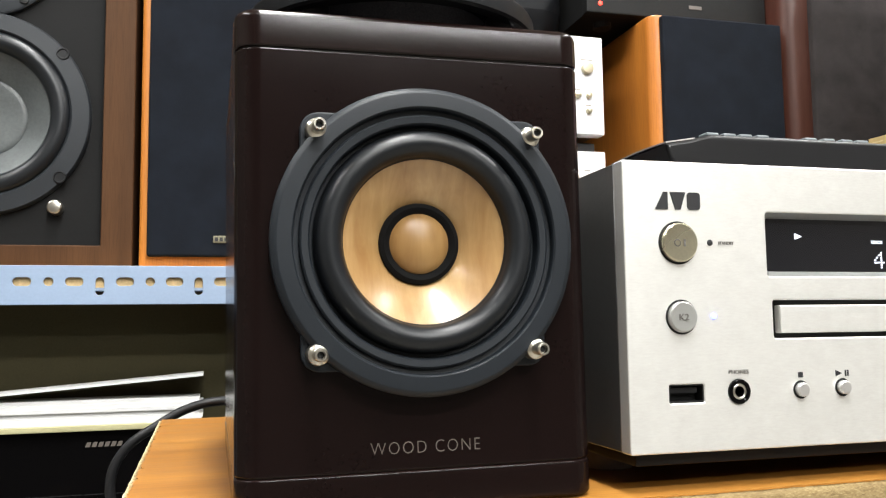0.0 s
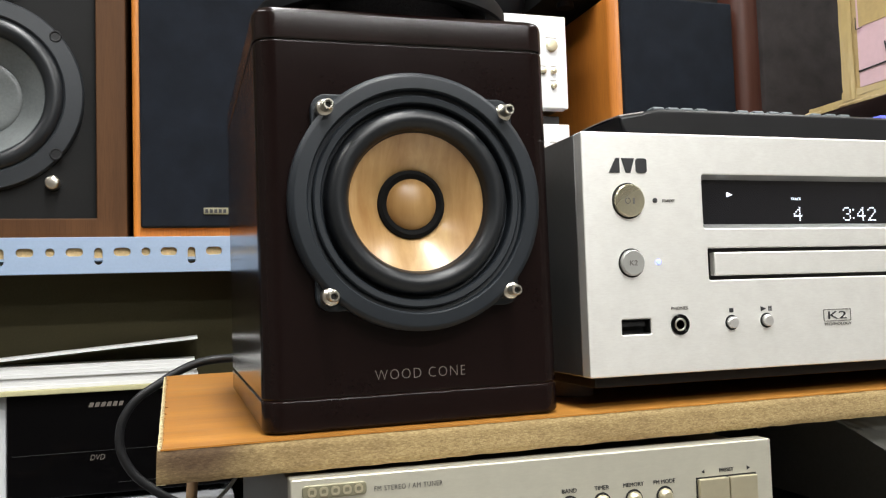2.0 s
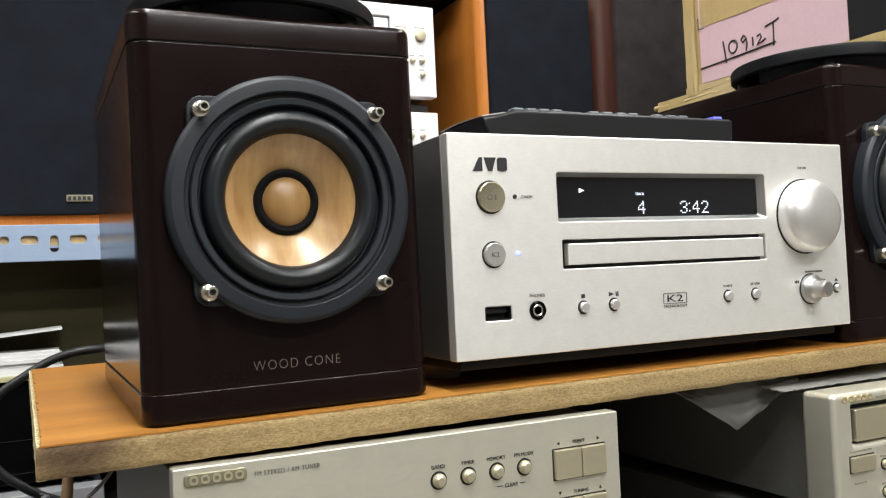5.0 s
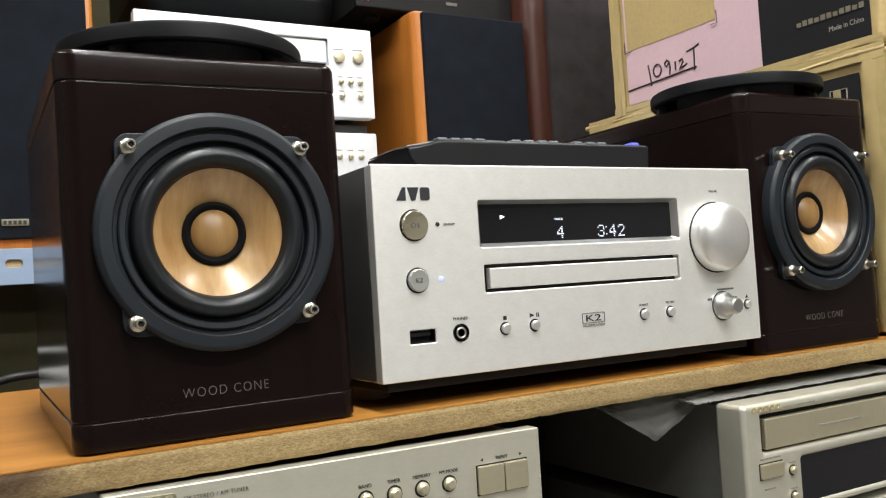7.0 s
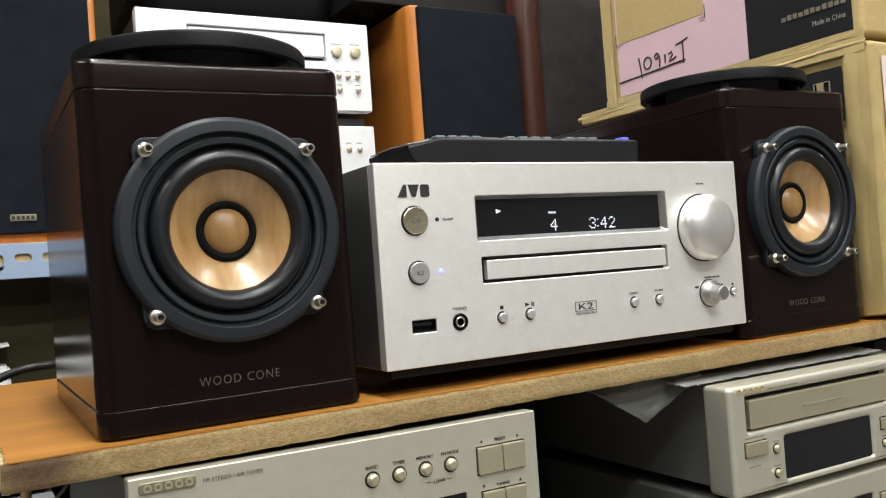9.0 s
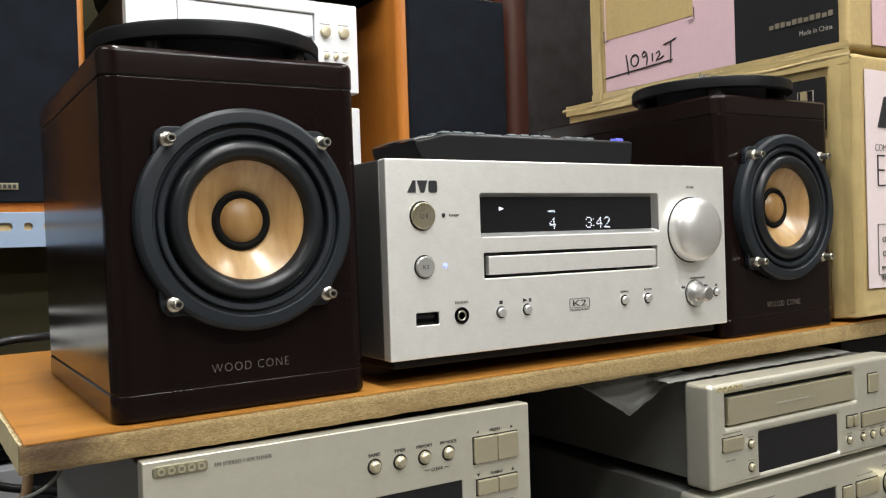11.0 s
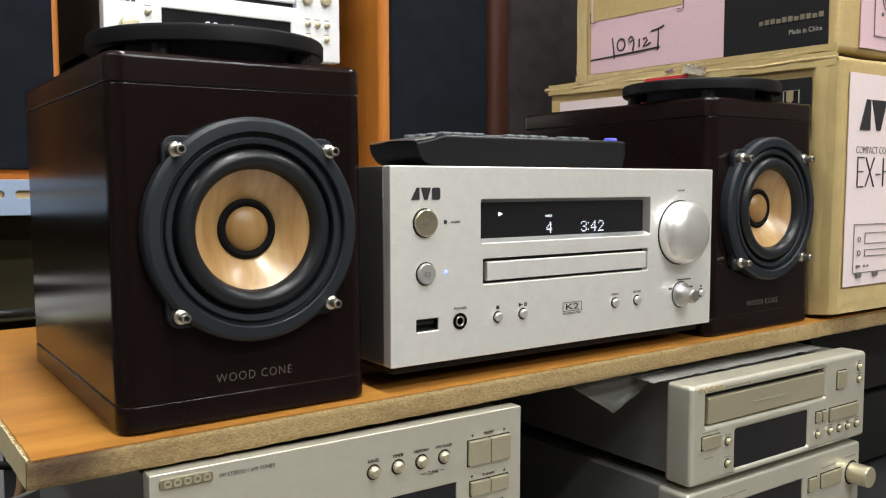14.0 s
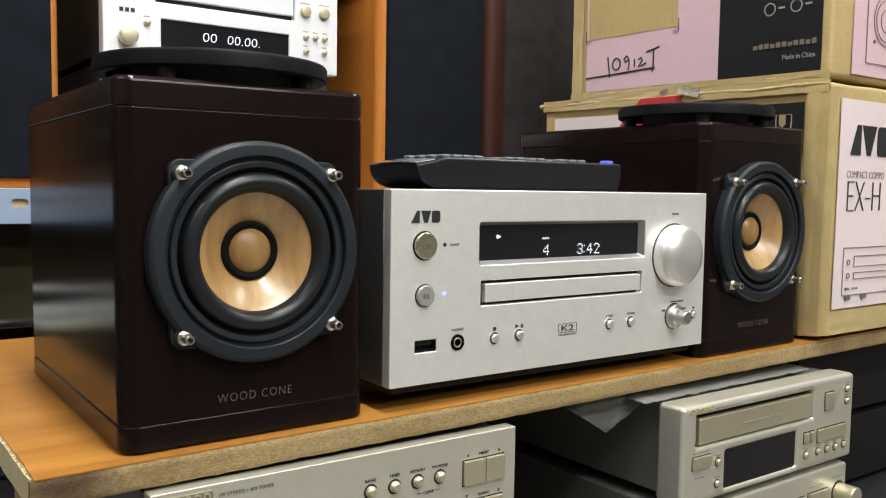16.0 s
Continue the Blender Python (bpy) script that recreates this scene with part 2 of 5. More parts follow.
PAPER = surface("white_paper", (0.70, 0.70, 0.69), 0.8, vary=0.08, grain=900, stretch=(0.1, 0.1, 3), bump=0.4)
FOLDER = surface("yellow_folder", (0.46, 0.43, 0.24), 0.7, vary=0.08)
CARTON = surface("brown_carton", (0.485, 0.358, 0.155), 0.75, vary=0.12, grain=250, patch=12, bump=0.3)
CARD_WORN = surface("worn_taped_card", (0.55, 0.42, 0.21), 0.34, vary=0.2, grain=300, patch=40, bump=0.2, coat=0.3)
CARTON_PINK = surface("pink_printed_card", (0.66, 0.46, 0.50), 0.6, vary=0.06, grain=300, patch=10, bump=0.15)
CARTON_LILAC = surface("pale_lilac_printed_card", (0.73, 0.62, 0.62), 0.6, vary=0.05, grain=300, patch=10, bump=0.15)
CARTON_BLACK = surface("black_printed_card", (0.0085, 0.0085, 0.010), 0.55, vary=0.2, bump=0.15, spec=0.35)
CARTON_RED = surface("red_printed_card", (0.50, 0.03, 0.04), 0.5, vary=0.1)
TAPE = surface("clear_parcel_tape", (0.50, 0.382, 0.175), 0.18, vary=0.10, grain=70, patch=30, bump=0.15, bump_dist=0.002, coat=0.5)
TAPE_PALE = clear_sheet("creased_clear_tape", (0.78, 0.72, 0.60), 0.72, 0.12, 0.3)
CABLE = surface("black_cable", (0.012, 0.012, 0.013), 0.42)
CABLE_TAN = surface("tan_cable", (0.35, 0.22, 0.12), 0.5)
CABLE_GREY = surface("grey_cable", (0.45, 0.46, 0.48), 0.4)
FILM = clear_sheet("bubble_sheet", (0.50, 0.50, 0.47), 0.55, 0.35)
CHIP_PALE = surface("pale_fibre_edge", (0.60, 0.52, 0.31), 0.85, vary=0.14, grain=800, patch=60, bump=0.4)
FILM_DULL = clear_sheet("milky_sheet", (0.15, 0.15, 0.135), 0.25, 0.55, 0.12)
FOOT = surface("pale_rubber_foot", (0.20, 0.16, 0.14), 0.6)
WALL_PAINT = surface("shop_wall", (0.20, 0.185, 0.165), 0.8, vary=0.06, grain=200, patch=2)
CEILING_PAINT = surface("ceiling_board", (0.75, 0.74, 0.70), 0.85, vary=0.04, grain=200, patch=2)
FLOOR_TILE = surface("vinyl_floor", (0.27, 0.25, 0.22), 0.5, vary=0.12, grain=80, patch=3)
TUBE_GLOW = glow("lamp_diffuser", (0.95, 0.98, 1.0), 4.0)
DIGITS = glow("white_display_digits", (0.86, 0.90, 1.0), 1.5)
DIGITS_DIM = glow("dim_display_digits", (0.80, 0.88, 1.0), 0.9)
LED_BLUE = glow("blue_indicator", (0.16, 0.20, 1.0), 3.6)
LED_RED = glow("red_indicator", (1.0, 0.05, 0.03), 3.0)
# no lamp: a weak emission added to brighten the key's blue
BLUE_KEY_GLOW = glow("brightened_blue_key", (0.12, 0.13, 0.75), 0.5)


# ---- mesh helpers ----
def thing(name, base, label, category, group=""):
    ob = new(name)
    ob.empty_display_size = 0.02
    ob.location = base
    return tagged(ob, label, category, group)


def finish(name, bm, mats, smooth=40):
    bmesh.ops.recalc_face_normals(bm, faces=bm.faces[:])
    me = bpy.data.meshes.new(name)
    bm.to_mesh(me)
    bm.free()
    for m in (mats if isinstance(mats, (list, tuple)) else [mats]):
        me.materials.append(m)
    for p in me.polygons:
        p.use_smooth = True
    me.set_sharp_from_angle(angle=radians(smooth))
    return me


def even_normals(ob):
    """Flat faces stay flat beside rounded edges."""
    mod = ob.modifiers.new("even_normals", "WEIGHTED_NORMAL")
    mod.mode, mod.weight, mod.keep_sharp = "FACE_AREA", 100, True
    return ob


def part(name, bm, material, parent, label="", smooth=40):
    """One mesh under a thing or a part; the mesh is given in world places."""
    off = Vector((0, 0, 0))
    p = parent
    while p is not None:
        off += p.location
        p = p.parent
    bmesh.ops.translate(bm, vec=-off, verts=bm.verts[:])
    ob = even_normals(new(name, finish(name, bm, material, smooth)))
    ob.parent = parent
    return tagged(ob, label)


def solo(name, bm, material, label, category, base=(0, 0, 0), kind="", group="", smooth=40):
    bmesh.ops.translate(bm, vec=-Vector(base), verts=bm.verts[:])
    ob = even_normals(new(name, finish(name, bm, material, smooth)))
    ob.location = base
    return tagged(ob, label, category, group, kind)


def join(*bms):
    out = bms[0]
    for b in bms[1:]:
        me = bpy.data.meshes.new("tmp")
        b.to_mesh(me)
        b.free()
        out.from_mesh(me)
        bpy.data.meshes.remove(me)
    return out


def box(x0, x1, y0, y1, z0, z1, bevel=0.0, seg=2):
    bm = bmesh.new()
    bmesh.ops.create_cube(bm, size=1)
    for v in bm.verts:
        v.co = Vector(((x0 + x1) / 2 + v.co.x * (x1 - x0), (y0 + y1) / 2 + v.co.y * (y1 - y0), (z0 + z1) / 2 + v.co.z * (z1 - z0)))
    if bevel:
        bmesh.ops.bevel(bm, geom=bm.edges[:], offset=bevel, segments=seg, profile=0.5, affect="EDGES")
    return bm


def rrect(x0, x1, z0, z1, r=0.0, n=5):
    if r <= 0:
        return [(x0, z0), (x1, z0), (x1, z1), (x0, z1)]
    out = []
    for cx, cz, a in ((x1 - r, z0 + r, -90), (x1 - r, z1 - r, 0), (x0 + r, z1 - r, 90), (x0 + r, z0 + r, 180)):
        for i in range(n + 1):
            t = radians(a + 90 * i / n)
            out.append((cx + r * math.cos(t), cz + r * math.sin(t)))
    return out


def disc(cx, cz, r, n=24):
    return [(cx + r * math.cos(2 * math.pi * i / n), cz + r * math.sin(2 * math.pi * i / n)) for i in range(n)]


def from_curve(cu):
    ob = bpy.data.objects.new("tmp", cu)
    scene.collection.objects.link(ob)
    dg = bpy.context.evaluated_depsgraph_get()
    dg.update()
    ev = ob.evaluated_get(dg)
    bm = bmesh.new()
    bm.from_mesh(ev.to_mesh())
    ev.to_mesh_clear()
    bpy.data.objects.remove(ob)
    bpy.data.curves.remove(cu)
    return bm


def plate(y_front, depth, outline, holes=(), bevel=0.0, res=2):
    """An upright plate facing -y, cut through by holes; outlines are (x, z)."""
    cu = bpy.data.curves.new("tmp", "CURVE")
    cu.dimensions, cu.fill_mode = "2D", "BOTH"
    cu.extrude, cu.bevel_depth, cu.bevel_resolution, cu.offset = depth / 2 - bevel, bevel, res, -bevel
    for loop in (outline, *holes):
        sp = cu.splines.new("POLY")
        sp.points.add(len(loop) - 1)
        for p, (x, z) in zip(sp.points, loop):
            p.co = (x, z, 0, 1)
        sp.use_cyclic_u = True
    bm = from_curve(cu)
    bmesh.ops.remove_doubles(bm, verts=bm.verts[:], dist=1e-6)
    for v in bm.verts:
        v.co = Vector((v.co.x, y_front + depth / 2 - v.co.z, v.co.y))
    return bm


def words(s, x, y, z, width=0.0, height=0.003, face="front", depth=0.0002, centre=False, turn=0.0, shear=0.0, thin=0.0, spacing=1.0):
    """Printed words that stand proud of a face: front looks to -y, side to -x. x, y, z: the lower left corner (or the middle)."""
    cu = bpy.data.curves.new("tmp", "FONT")
    cu.body, cu.size, cu.extrude, cu.shear = s, 1.0, 0.0, shear
    cu.resolution_u, cu.offset, cu.space_character = 3, -thin, spacing
    bm = from_curve(cu)
    xs, ys = [v.co.x for v in bm.verts], [v.co.y for v in bm.verts]
    w, h = max(xs) - min(xs), max(ys) - min(ys)
    sx = width / w if width else height / h
    sy = height / h
    for v in bm.verts:
        v.co = Vector(((v.co.x - min(xs)) * sx - (w * sx / 2 if centre else 0), (v.co.y - min(ys)) * sy, 0))
    ext = bmesh.ops.extrude_face_region(bm, geom=bm.faces[:])
    bmesh.ops.translate(bm, vec=(0, 0, depth), verts=[g for g in ext["geom"] if isinstance(g, bmesh.types.BMVert)])
    m = Matrix.Translation((x, y, z)) @ pose(0, 0, 0, 0, 0, -90 if face == "side" else 0) @ pose(0, 0, 0, 90, 0, 0) @ pose(0, 0, 0, 0, 0, turn)
    bmesh.ops.transform(bm, matrix=m, verts=bm.verts[:])
    return bm


def lathe(profile, cx, y, cz, n=64, closed=False):
    """A turned form round an axis along y; profile holds (radius, reach towards -y)."""
    bm = bmesh.new()
    rings = []
    for r, d in profile:
        if r < 1e-6:
            rings.append([bm.verts.new((cx, y - d, cz))])
        else:
            rings.append([bm.verts.new((cx + r * math.cos(2 * math.pi * i / n), y - d, cz + r * math.sin(2 * math.pi * i / n))) for i in range(n)])
    pairs = list(zip(rings, rings[1:])) + ([(rings[-1], rings[0])] if closed else [])
    for a, b in pairs:
        for i in range(n):
            j = (i + 1) % n
            if len(a) == 1 and len(b) == 1:
                continue
            if len(a) == 1:
                bm.faces.new((a[0], b[i], b[j]))
            elif len(b) == 1:
                bm.faces.new((a[i], a[j], b[0]))
            else:
                bm.faces.new((a[i], a[j], b[j], b[i]))
    return bm


def knob(cx, y, cz, r, reach, n=28, edge=0.0006):
    """A round button or knob with a softened rim, its back at y."""
    return lathe([(0, 0), (r, 0), (r, reach - edge), (r - edge * 0.4, reach - edge * 0.3), (r - edge, reach), (0, reach)], cx, y, cz, n)


def loft(layers, cx, cy, hx, hy, r, n=6):
    """Stacked rounded rectangles, seen from above; layers hold (z, inset)."""
    bm = bmesh.new()
    rings = []
    for z, inset in layers:
        loop = rrect(cx - hx + inset, cx + hx - inset, cy - hy + inset, cy + hy - inset, max(0.0005, r - inset), n)
        rings.append([bm.verts.new((px, py, z)) for px, py in loop])
    for a, b in zip(rings, rings[1:]):
        for i in range(len(a)):
            j = (i + 1) % len(a)
            bm.faces.new((a[i], a[j], b[j], b[i]))
    bm.faces.new(rings[0])
    bm.faces.new(rings[-1])
    return bm


def cord(points, r, res=8):
    cu = bpy.data.curves.new("tmp", "CURVE")
    cu.dimensions, cu.bevel_depth, cu.bevel_resolution, cu.resolution_u, cu.use_fill_caps = "3D", r, 3, res, True
    sp = cu.splines.new("BEZIER")
    sp.bezier_points.add(len(points) - 1)
    for p, co in zip(sp.bezier_points, points):
        p.co, p.handle_left_type, p.handle_right_type = co, "AUTO", "AUTO"
    return from_curve(cu)


def stroke(points, r):
    cu = bpy.data.curves.new("tmp", "CURVE")
    cu.dimensions, cu.bevel_depth, cu.bevel_resolution = "3D", r, 1
    sp = cu.splines.new("POLY")
    sp.points.add(len(points) - 1)
    for p, co in zip(sp.points, points):
        p.co = (*co, 1)
    return from_curve(cu)


def grid_sheet(nx, ny, fn, thick=0.0):
    bm = bmesh.new()
    vs = [[bm.verts.new(fn(i / nx, j / ny)) for i in range(nx + 1)] for j in range(ny + 1)]
    for j in range(ny):
        for i in range(nx):
            bm.faces.new((vs[j][i], vs[j][i + 1], vs[j + 1][i + 1], vs[j + 1][i]))
    if thick:
        bm.normal_update()
        way = sum((f.normal * f.calc_area() for f in bm.faces), Vector()).normalized()
        ext = bmesh.ops.extrude_face_region(bm, geom=bm.faces[:], use_keep_orig=True)
        bmesh.ops.translate(bm, vec=-way * thick, verts=[g for g in ext["geom"] if isinstance(g, bmesh.types.BMVert)])
    return bm


def cut(body, tool):
    """body less tool, both bmeshes."""
    obs = []
    for b in (body, tool):
        bmesh.ops.recalc_face_normals(b, faces=b.faces[:])
        me = bpy.data.meshes.new("tmp")
        b.to_mesh(me)
        b.free()
        obs.append(bpy.data.objects.new("tmp", me))
        scene.collection.objects.link(obs[-1])
    mod = obs[0].modifiers.new("cut", "BOOLEAN")
    mod.operation, mod.object, mod.solver = "DIFFERENCE", obs[1], "EXACT"
    dg = bpy.context.evaluated_depsgraph_get()
    dg.update()
    ev = obs[0].evaluated_get(dg)
    bm = bmesh.new()
    bm.from_mesh(ev.to_mesh())
    ev.to_mesh_clear()
    for o in obs:
        me = o.data
        bpy.data.objects.remove(o)
        bpy.data.meshes.remove(me)
    return bm


def rough_box(x0, x1, y0, y1, z0, z1, step, amp, freq, bevel=0.004, seed=0.0):
    """A dented box, cut fine enough to be uneven."""
    bm = box(x0, x1, y0, y1, z0, z1, bevel, 3)
    for axis, lo, hi in ((0, x0, x1), (1, y0, y1), (2, z0, z1)):
        n = int((hi - lo) / step)
        for i in range(1, n):
            co = [0, 0, 0]
            co[axis] = lo + (hi - lo) * i / n
            no = [0, 0, 0]
            no[axis] = 1
            bmesh.ops.bisect_plane(bm, geom=bm.verts[:] + bm.edges[:] + bm.faces[:], plane_co=co, plane_no=no)
    for v in bm.verts:
        v.co += noise.noise_vector(v.co * freq + Vector((seed, seed, seed))) * amp
    return bm


# ---- the setting ----
solo("floor", box(-1.8, 2.4, -3.8, 1.4, -0.05, 0.0), FLOOR_TILE, "brown vinyl shop floor", "floor", kind="structure")
solo("ceiling", box(-1.8, 2.4, -3.8, 1.4, 2.45, 2.5), CEILING_PAINT, "pale ceiling boards of the shop", "ceiling", kind="structure")
solo("wall_north", box(-1.9, 2.5, 1.4, 1.5, 0, 2.5), WALL_PAINT, "plain wall behind the rack", "wall", kind="structure")
solo("wall_south", box(-1.9, 2.5, -3.9, -3.8, 0, 2.5), WALL_PAINT, "plain wall facing the rack", "wall", kind="structure")
solo("wall_west", box(-1.9, -1.8, -3.8, 1.4, 0, 2.5), WALL_PAINT, "plain side wall", "wall", kind="structure")
solo("wall_east", box(2.4, 2.5, -3.8, 1.4, 0, 2.5), WALL_PAINT, "plain side wall", "wall", kind="structure")
solo("back_panel", box(-1.0, 1.2, 1.13, 1.14, 0.5, 1.9), OLIVE, "dark olive hardboard back of the rear rack", "panel", kind="structure")

for (tx, ty, tz), ax, ay, share in TUBES:
    lamp_thing = thing("ceiling_light", (tx, ty, tz), "white fluorescent ceiling light fixture", "ceiling light", "ceiling lights")
    part("housing", box(tx - ax - 0.02, tx + ax + 0.02, ty - ay - 0.02, ty + ay + 0.02, tz + 0.02, 2.45, 0.004), CEILING_PAINT, lamp_thing)
    part("diffuser", box(tx - ax, tx + ax, ty - ay, ty + ay, tz + 0.004, tz + 0.02, 0.003), TUBE_GLOW, lamp_thing)
    data = bpy.data.lights.new("tube", "AREA")
    data.shape, data.size, data.size_y, data.energy, data.color = "RECTANGLE", 2 * ax, 2 * ay, LAMP_W * share, (0.98, 0.98, 0.96)
    tube = new("tube", data)
    tube.location = (tx, ty, tz)

# lower shelf with legs
shelf = thing("lower_shelf", (0.3, 0.5, 0.0), "black lower shelf on blue steel legs", "shelf")
part("board", box(-0.35, 0.95, 0.23, 0.66, 0.838, 0.855, 0.001), CASE_DARK, shelf, "black shelf board")
for lx in (-0.33, 0.93):
    for ly in (0.25, 0.64):
        part("leg", box(lx - 0.015, lx + 0.015, ly - 0.015, ly + 0.015, 0, 0.838, 0.001), BLUE_STEEL, shelf)

# rear rack: slotted angle beam, shelves, posts
rack = thing("rear_rack", (0.3, 0.95, 0.0), "pale blue slotted steel angle rack with chipboard shelves", "rack")
slots = []
pitch = 0.0762
x = -0.088 - 6 * pitch
while x < 1.0:
    slots.append([(x + dx, 1.0915 + dz) for dx, dz in rrect(-0.0033, 0.0033, -0.0030, 0.0113, 0.0032)])
    for c, half in ((0.019, 0.0068), (0.0383, 0.0036), (0.0572, 0.0068)):
        slots.append([(x + c + dx, 1.0993 + dz) for dx, dz in rrect(-half, half, -0.0034, 0.0034, 0.0033)])
    x += pitch
beam = part("beam", plate(0.7300, 0.0025, rrect(-0.62, 1.05, 1.081, 1.1122, 0.0008), slots, 0.0004, 1), BLUE_STEEL, rack, "pale blue enamelled slotted angle")
part("flange", box(-0.62, 1.05, 0.7325, 0.762, 1.0923, 1.0945), BLUE_STEEL, beam)
part("shelf_board", box(-0.62, 1.05, 0.7335, 1.12, 1.0945, 1.1125), PALE_BOARD, rack)
part("shelf_board", box(-0.62, 1.05, 0.735, 1.12, 0.80, 0.82), CASE_DARK, rack)
for lx in (-0.60, 1.03):
    for ly in (0.775, 1.11):
        part("post", box(lx - 0.02, lx + 0.02, ly - 0.015, ly + 0.015, 0, 1.0812, 0.001), BLUE_STEEL, rack)


# ---- the front board ----
board = thing("shelf_board", (0.1, 0.43, BZ0), "orange wood-veneered chipboard shelf with a raw worn edge", "shelf board")
board.rotation_euler[1] = -RISE
part("core", box(BX0 + 0.0025, BX1, BY0 + 0.002, BY1, BZ0, BT - 0.0010), CHIP, board)


def front_edge(u, v):
    end = BX0 - 0.0012 + 0.0004 * v
    px, pz = end + u * (BX1 - end), BZ0 + v * (BT - 0.0007 - BZ0)
    rim = 0.0008 * max(0.0, abs(v - 0.5) * 2 - 0.7) / 0.3
    q = Vector((px, 0, pz))
    return (px, BY0 + rim + 0.0003 * noise.noise(q * 170) * (0.4 + 0.6 * abs(v - 0.5)) + 0.00010 * noise.noise(q * 900), pz + (0.0004 * noise.noise(q * 120) if v < 0.01 else 0))


def left_edge(u, v):
    py, pz = BY0 + 0.0008 + (1 - u) * (BY1 - BY0 - 0.0008), BZ0 + v * (BT - 0.0007 - BZ0)
    q = Vector((5, py, pz))
    return (BX0 - 0.0010 + 0.0004 * v - 0.0035 * (1 - u) + 0.0004 * noise.noise(q * 120) + 0.0002 * noise.noise(q * 700), py, pz)


part("cut_edge", grid_sheet(700, 9, front_edge, 0.003), CHIP, board, "raw sawn chipboard edge with dirt")
part("side_edge", grid_sheet(260, 9, left_edge, 0.003), CHIP_PALE, board, "broken pale chipboard end")


def veneer_sheet():
    """One thin sheet with a chipped front and end."""
    pts = []
    for k in range(601):
        px = BX0 + 0.0003 + (BX1 - BX0 - 0.0003) * k / 600
        pts.append((px, BY0 + 0.0006 + 0.0009 * max(0.0, noise.noise(Vector((px * 260, 4, 0))) - 0.25) + 0.0003 * noise.noise(Vector((px * 900, 9, 0)))))
    pts += [(BX1, BY1), (BX0 - 0.0030, BY1)]
    for k in range(1, 250):
        py = BY1 + (BY0 - BY1) * k / 250
        chip = max(0.0, noise.noise(Vector((3, py * 110, 0)))) * 0.0026 + max(0.0, noise.noise(Vector((8, py * 480, 0)))) * 0.0014
        pts.append((BX0 + 0.0009 - 0.0033 * (py - BY0) / (BY1 - BY0) + chip, py))
    bm = bmesh.new()
    f = bm.faces.new([bm.verts.new((px, py, BT - 0.0006)) for px, py in pts])
    ext = bmesh.ops.extrude_face_region(bm, geom=[f])
    bmesh.ops.translate(bm, vec=(0, 0, 0.0006), verts=[g for g in ext["geom"] if isinstance(g, bmesh.types.BMVert)])
    return bm


part("torn_core", grid_sheet(6, 240, lambda u, v: (BX0 - 0.0006 + 0.0068 * u - 0.0033 * v, BY0 + 0.0012 + (BY1 - BY0 - 0.0012) * v, BT - 0.00072 + 0.00010 * noise.noise(Vector((u * 5, v * 210, 1)))), 0.0005), CHIP, board, "torn pale core where the veneer is chipped off")
part("veneer", veneer_sheet(), VENEER, board, "orange wood veneer with streaked grain", 30)


